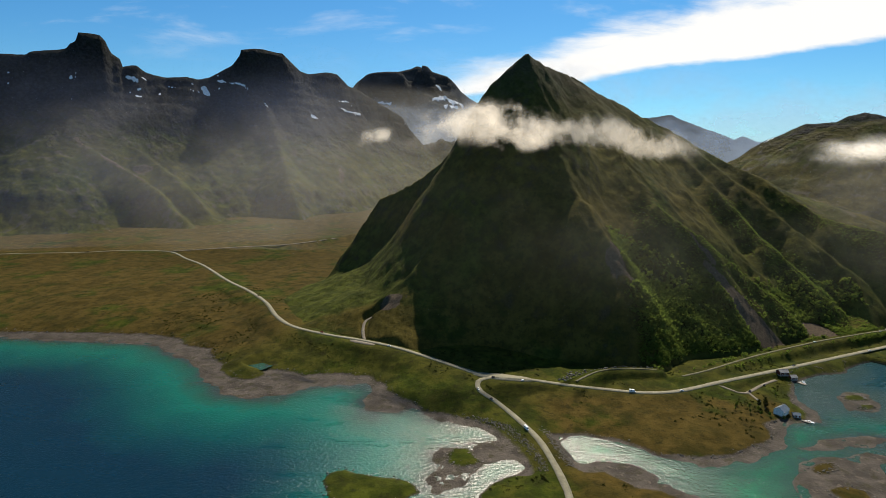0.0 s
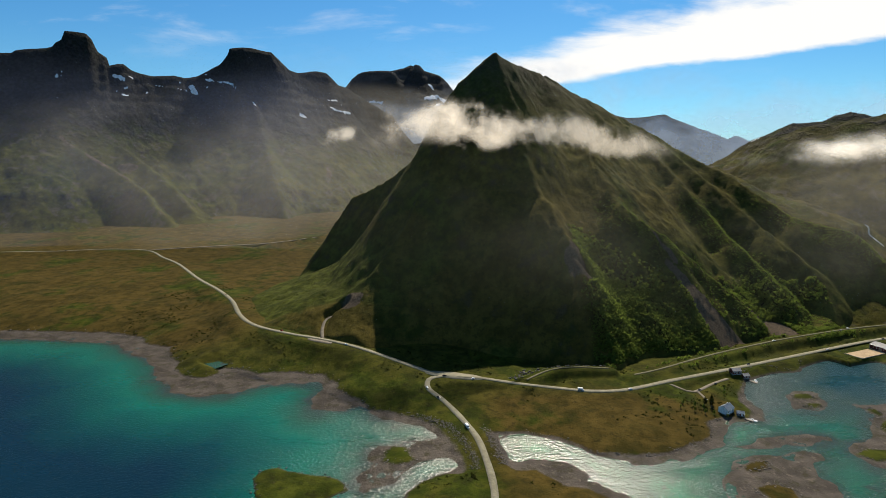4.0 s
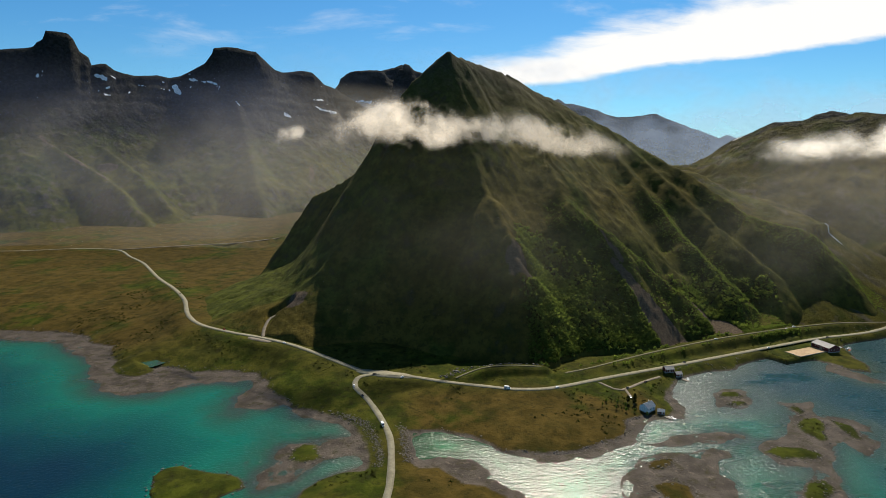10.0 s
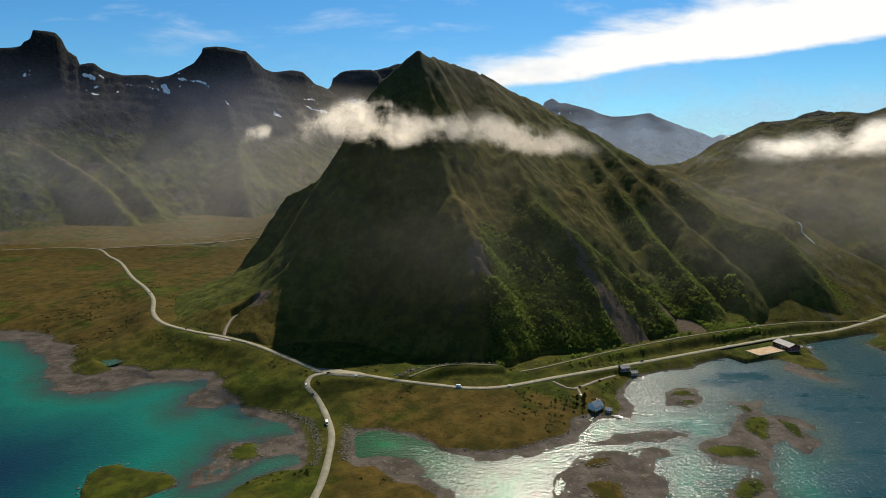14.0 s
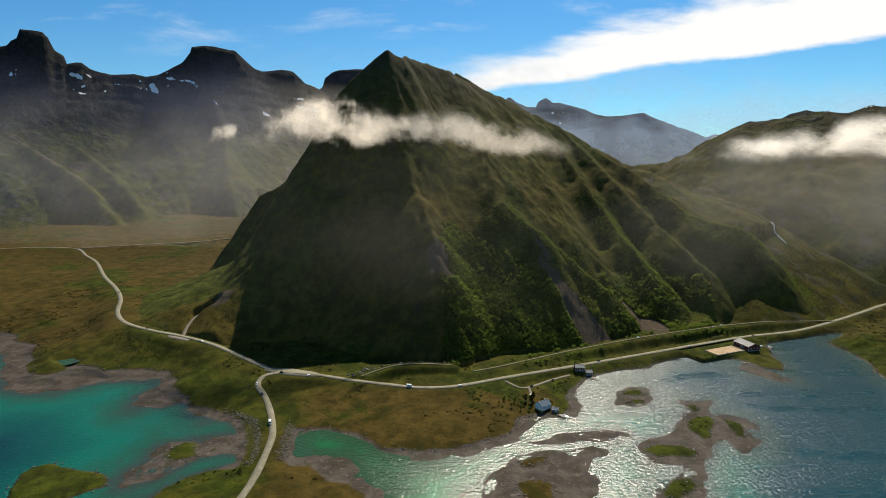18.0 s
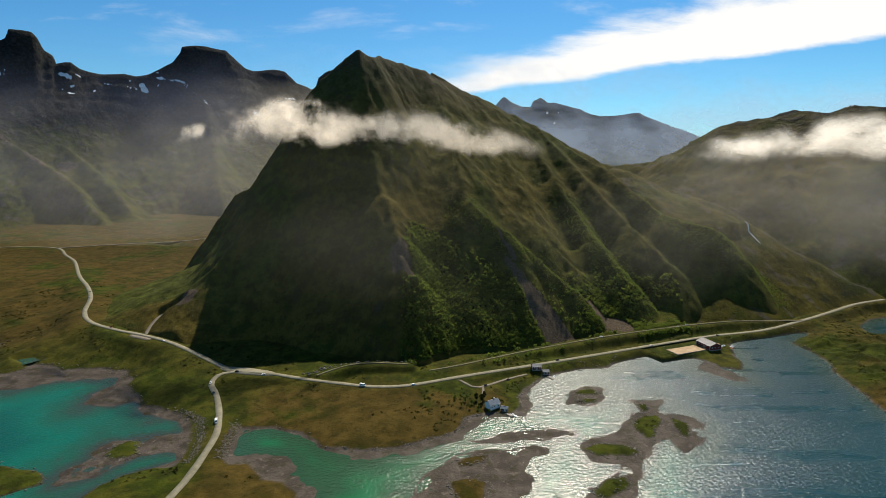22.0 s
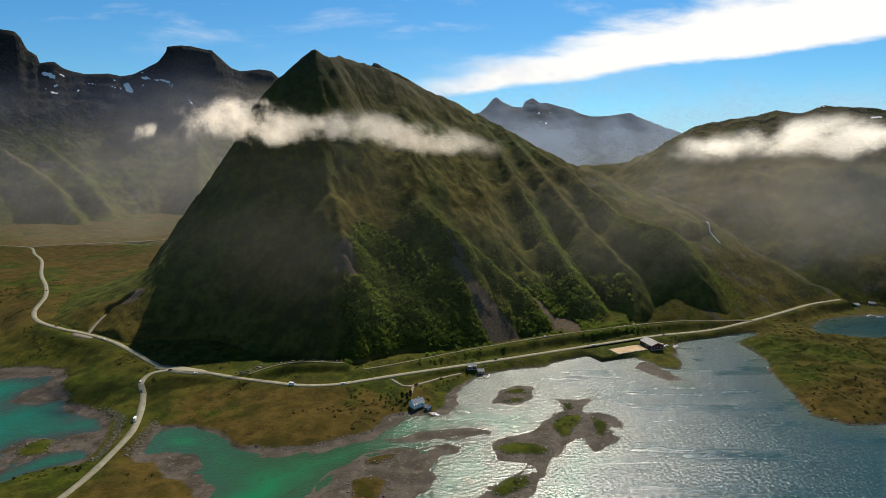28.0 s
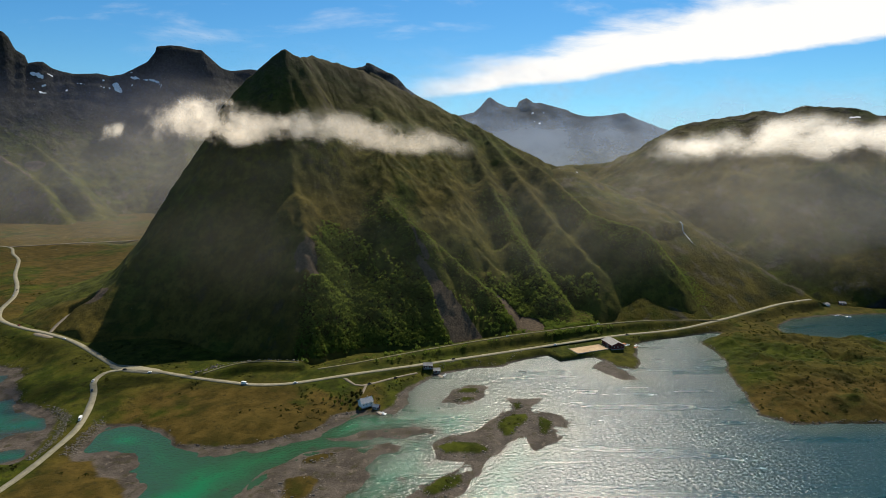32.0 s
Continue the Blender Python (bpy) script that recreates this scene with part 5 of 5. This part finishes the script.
def boat(x, y, z, turn, long, paint, label, name="boat"):
    b = thing(name, label, "boat", pose(x, y, z, 0, 0, turn))
    bm = bmesh.new()
    rings = []
    for i in range(9):
        s = i / 8
        w = long * 0.17 * (1 - max(0, (s - 0.45) / 0.55) ** 2.2) + 0.02
        top = 0.9 + 0.5 * s * s
        rings.append([bm.verts.new((long * (s - 0.5), k * w, zz)) for k, zz in ((-1, top), (-0.75, 0.25), (0, 0.0 + 0.25 * s), (0.75, 0.25), (1, top), (0.8, top - 0.05), (0, top - 0.35), (-0.8, top - 0.05))])
    for p, q in zip(rings[:-1], rings[1:]):
        for i in range(8):
            bm.faces.new((p[i], q[i], q[(i + 1) % 8], p[(i + 1) % 8]))
    bm.faces.new(rings[0])
    bm.faces.new(rings[-1][::-1])
    bmesh.ops.recalc_face_normals(bm, faces=bm.faces)
    part("hull", bm, PAINTS[paint], b)
    cab = part("cabin", prism([(-long * 0.10, 0.7), (long * 0.16, 0.7), (long * 0.10, 2.0), (-long * 0.10, 2.0)], "y", -long * 0.1, long * 0.1, 0.05), PAINTS["white"], b, "white wheelhouse")
    part("pane", boxes((long * 0.02, 0, 1.6, long * 0.17, long * 0.205, 0.45)), GLASS, cab)
    part("motor", boxes((-long * 0.5 - 0.15, 0, 0.9, 0.4, 0.4, 0.9)), PAINTS["dark"], b)
    return b


boat(344, 449, -0.25, 150, 8.0, "white", "white motor boat moored by the house")
boat(403, 541, -0.25, 70, 7.0, "white", "white motor boat beside the boathouse jetty")
boat(640, 629, 5.2, 20, 7.5, "white", "white boat laid up ashore beside the hall", "laid_up_boat")
boat(648, 622, 5.0, 35, 6.5, "orange", "orange boat laid up ashore beside the hall", "laid_up_boat")
boat(651, 628, 5.0, 10, 7.0, "white", "white boat on the shore behind the hall", "laid_up_boat")
boat(1035, 790, -0.2, 10, 9.0, "white", "white boat lying in the far bay")
boat(1048, 783, -0.2, -15, 9.0, "white", "white cabin boat in the far bay")


def jetty(x, y, turn, long, wide, label):
    j = thing("jetty", label, "jetty", pose(x, y, 0, 0, 0, turn))
    count = int(long / 0.5)
    for i in range(count):
        part("plank", boxes((0.25 + i * 0.5, 0, 1.0 + 0.01 * (i % 3), 0.46, wide, 0.08)), WOOD, j)
    for s in (-1, 1):
        part("beam", boxes((long / 2, s * wide * 0.4, 0.86, long, 0.18, 0.2)), WOOD, j)
        for i in range(4):
            part("post", tube(0.4 + i * (long - 0.8) / 3, s * wide * 0.45, 0.0, 0.14, 2.6), WOOD, j)
    return j


jetty(396, 541, -60, 9, 3.4, "grey wooden jetty in front of the boathouses")
jetty(338, 452, -50, 8, 2.2, "grey wooden jetty below the house")
jetty(1042, 800, -80, 12, 3.0, "pale wooden jetty in the far bay")


def car(m, paint, label):
    c = thing("car", label, "car", m, "cars on the roads")
    body = part("body", prism([(-2.1, 0.35), (2.1, 0.35), (2.15, 0.75), (1.2, 0.95), (-1.9, 1.0), (-2.15, 0.8)], "y", -0.88, 0.88, 0.06), PAINTS[paint], c)
    part("bumper", boxes((2.12, 0, 0.48, 0.12, 1.6, 0.2)), RUBBER, body)
    cab = part("cabin", prism([(-1.75, 0.98), (1.15, 0.93), (0.45, 1.42), (-1.35, 1.45)], "y", -0.76, 0.76, 0.05), GLASS, c, "dark windows")
    part("roof", prism([(-1.38, 1.43), (0.5, 1.40), (0.35, 1.49), (-1.25, 1.52)], "y", -0.74, 0.74, 0.02), PAINTS[paint], cab)
    for sx in (-1.3, 1.3):
        for sy in (-0.82, 0.82):
            w = part("wheel", tube(sx, sy, 0.33, 0.33, 0.22, "y", 14), RUBBER, c)
            part("rim", tube(sx, sy * 1.02, 0.33, 0.2, 0.22, "y", 10), STEEL, w)
    for sy in (-0.62, 0.62):
        part("headlight", boxes((2.1, sy, 0.72, 0.12, 0.36, 0.16)), LAMP_GLASS, c)
        part("tail_light", boxes((-2.12, sy, 0.78, 0.1, 0.3, 0.18)), RED_GLASS, c)
    return c


def camper(m, label):
    c = thing("camper_van", label, "camper van", m, "cars on the roads")
    body = part("body", prism([(-3.2, 0.5), (1.5, 0.5), (1.5, 2.0), (2.0, 2.5), (1.8, 2.9), (-3.2, 2.9)], "y", -1.1, 1.1, 0.08), PAINTS["white"], c)
    part("stripe", boxes((-0.9, 0, 1.35, 4.4, 2.23, 0.16)), PAINTS["dark"], body)
    part("roof_hatch", boxes((-1.4, 0, 2.95, 0.7, 0.7, 0.12)), LAMP_GLASS, body)
    cab = part("cab", prism([(1.4, 0.45), (3.0, 0.45), (3.05, 1.05), (2.4, 1.25), (1.7, 2.1), (1.4, 2.1)], "y", -0.95, 0.95, 0.05), PAINTS["white"], c)
    part("windscreen", prism([(2.35, 1.28), (2.45, 1.30), (1.8, 2.1), (1.7, 2.06)], "y", -0.85, 0.85), GLASS, cab)
    for s in (-1, 1):
        part("side_window", boxes((-1.2, s * 1.11, 1.95, 1.2, 0.04, 0.6)), GLASS, c)
        part("headlight", boxes((3.03, s * 0.7, 0.85, 0.08, 0.3, 0.2)), LAMP_GLASS, c)
        part("tail_light", boxes((-3.22, s * 0.95, 1.0, 0.08, 0.14, 0.4)), RED_GLASS, c)
    for sx in (-2.0, 2.1):
        for sy in (-0.92, 0.92):
            w = part("wheel", tube(sx, sy, 0.36, 0.36, 0.24, "y", 14), RUBBER, c)
            part("rim", tube(sx, sy * 1.02, 0.36, 0.2, 0.24, "y", 10), STEEL, w)
    return c


def on_road(line, s, lane, turn=0.0):
    """The pose of a vehicle at the share s of a road, lane metres to the right of its middle."""
    p = smooth_line(line, 1500)
    i = int(s * 1498)
    d = p[i + 1] - p[i]
    d = d / np.linalg.norm(d[:2])
    x, y, z = p[i][0] + d[1] * lane, p[i][1] - d[0] * lane, p[i][2] + 0.16
    return pose(x, y, z, 0, 0, math.degrees(math.atan2(d[1], d[0])) + turn)


WHITE_CAR, DARK_CAR, SILVER_CAR, RED_CAR = "white car with dark windows", "black car with dark windows", "silver-grey car with dark windows", "dark red car with dark windows"
cars = {
    "white": car(on_road(ROAD_BRIDGE, 0.055, 1.5), "white", WHITE_CAR + " rounding the bend"),
    "dark": car(on_road(ROAD_BRIDGE, 0.085, 1.5), "dark", DARK_CAR + " on the causeway road"),
    "silver": car(on_road(ROAD_MAIN, 0.43, 1.6), "silver", SILVER_CAR + " on the moor road"),
    "red": car(on_road(ROAD_MAIN, 0.505, -1.6, 180), "red", RED_CAR + " on the moor road"),
}
van = camper(on_road(ROAD_BRIDGE, 0.165, 1.5), "white camper van with a dark stripe on the causeway")
for line, s, lane, turn, paint, what in (
    (ROAD_MAIN, 0.12, 1.6, 0, "dark", "on the far road"), (ROAD_MAIN, 0.31, 1.6, 0, "white", "on the moor road"), (ROAD_MAIN, 0.415, -1.6, 180, "dark", "on the moor road"),
    (ROAD_MAIN, 0.545, 1.6, 0, "white", "near the lay-by"), (ROAD_MAIN, 0.60, 4.5, 30, "dark", "parked at the junction"), (ROAD_MAIN, 0.612, 5.5, 60, "white", "parked at the junction"),
    (ROAD_MAIN, 0.675, 1.6, 0, "white", "beyond the junction"), (ROAD_MAIN, 0.745, -1.6, 180, "dark", "by the side road"), (ROAD_MAIN, 0.80, 1.6, 0, "white", "along the shore"),
    (ROAD_MAIN, 0.845, 1.6, 0, "dark", "along the shore"), (ROAD_SPUR, 0.40, 1.0, 10, "dark", "parked on the side road"), (ROAD_SPUR, 0.72, 2.4, 0, "dark", "parked by the boathouses"),
    (ROAD_OLD, 0.42, 0.3, 0, "white", "parked on the old road"), (ROAD_OLD, 0.63, 2.0, 20, "silver", "parked on the old road"), (ROAD_OLD, 0.66, -1.5, 0, "white", "parked on the old road"),
    (ROAD_DRIVE, 0.95, 1.0, 0, "silver", "parked by the house")):
    word = {"dark": DARK_CAR, "white": WHITE_CAR, "silver": SILVER_CAR}[paint]
    tagged(copy_thing(cars[paint], on_road(line, s, lane, turn)), word + " " + what)
tagged(copy_thing(van, on_road(ROAD_MAIN, 0.655, 1.6)), "white camper van with a dark stripe on the shore road")

# a container and sheds of gear beside the hall
box = thing("container", "orange steel container beside the hall", "container", pose(637, 637, land_z(637, 637), 0, 0, 20))
part("body", boxes((0, 0, 1.4, 6.0, 2.4, 2.5)), PAINTS["orange"], box)
part("door", boxes((3.03, -0.6, 1.4, 0.06, 1.1, 2.3)), PAINTS["orange"], box)
part("door", boxes((3.03, 0.6, 1.4, 0.06, 1.1, 2.3)), PAINTS["orange"], box)
for k in range(8):
    part("rib", boxes((-2.6 + 0.75 * k, 0, 1.4, 0.12, 2.48, 2.3)), PAINTS["orange"], box)


# trees by the houses
BARK = grainy("birch_bark", (0.06, 0.05, 0.04), (0.22, 0.20, 0.18), 2.0)


def tree(x, y, high, label):
    base = float(ground_at(x, y)[0])
    t = thing("tree", label, "tree", pose(x, y, base - 0.1))
    bm = bmesh.new()
    bmesh.ops.create_cone(bm, cap_ends=True, segments=8, radius1=high * 0.03, radius2=high * 0.01, depth=high * 0.75, matrix=Matrix.Translation((0, 0, high * 0.37)))
    part("trunk", bm, BARK, t)
    for k in range(5):
        bm = bmesh.new()
        a = k * 1.3
        bmesh.ops.create_cone(bm, cap_ends=True, segments=6, radius1=high * 0.012, radius2=high * 0.004, depth=high * 0.34, matrix=Matrix.Translation((0.1 * high * math.cos(a), 0.1 * high * math.sin(a), high * (0.42 + 0.06 * k))) @ pose(0, 0, 0, 0, 50, math.degrees(a)))
        part("limb", bm, BARK, t)
    gen = np.random.default_rng(int(x * 7 + y))
    zz = gen.uniform(0.3, 1.0, 60)
    wide = high * 0.26 * np.sin(np.pi * np.minimum(1, (zz - 0.2) / 0.85)) * gen.uniform(0.2, 1.0, 60)
    a = gen.uniform(0, 6.28, 60)
    me = leafage("crown", None, "", SHRUB if high > 7 else LEAVES, np.stack([wide * np.cos(a), wide * np.sin(a), high * zz], -1), np.full(60, high * 0.1), 14, 0.7, gen)
    crown = tagged(new("crown", me), "uneven leafy crown")
    crown.parent = t
    return t


for x, y, high in ((316, 470, 9), (311, 473, 8), (319, 476, 8.5), (306, 466, 5), (300, 470, 5.5), (296, 462, 4.5), (322, 452, 5), (312, 457, 4.5), (304, 458, 5), (290, 474, 4.5), (332, 470, 5), (284, 466, 4), (345, 500, 5), (352, 512, 4.5)):
    tree(x, y, high, "dark bushy tree beside the house" if high > 7 else "low leafy birch near the shore")


# a waterfall and a snow bed on the eastern slopes
def streak(name, label, line, wide, mat, category):
    p = smooth_line(line, 30)
    zz = ground_at(p[:, 0], p[:, 1])
    pts = [(a, b, c + 0.4) for (a, b), c in zip(p, zz)]
    verts, faces = [], []
    for k, q in enumerate(pts):
        w = wide * (0.35 + 0.65 * math.sin(math.pi * (k + 0.5) / 30)) * (0.7 + 0.5 * random.random())
        verts += [(q[0] - w / 2, q[1], q[2] - 0.8), (q[0] - w / 3, q[1], q[2] + 0.5), (q[0] + w / 3, q[1], q[2] + 0.5), (q[0] + w / 2, q[1], q[2] - 0.8)]
    for k in range(29):
        for i in range(3):
            a = 4 * k + i
            faces.append((a, a + 1, a + 5, a + 4))
    return tagged(new(name, mesh_of(name, verts, faces, mat, True)), label, category, kind="stuff")


SNOW = grainy("old_snow", (0.66, 0.68, 0.72), (0.82, 0.83, 0.85), 0.2)
streak("waterfall", "thin white waterfall on the moor slope", [(846, 960), (852, 940), (857, 918)], 1.7, SNOW, "waterfall")
streak("snow_bed", "long narrow bed of old snow below the ridge", [(668, 1235), (690, 1215), (712, 1190)], 5, SNOW, "snow")
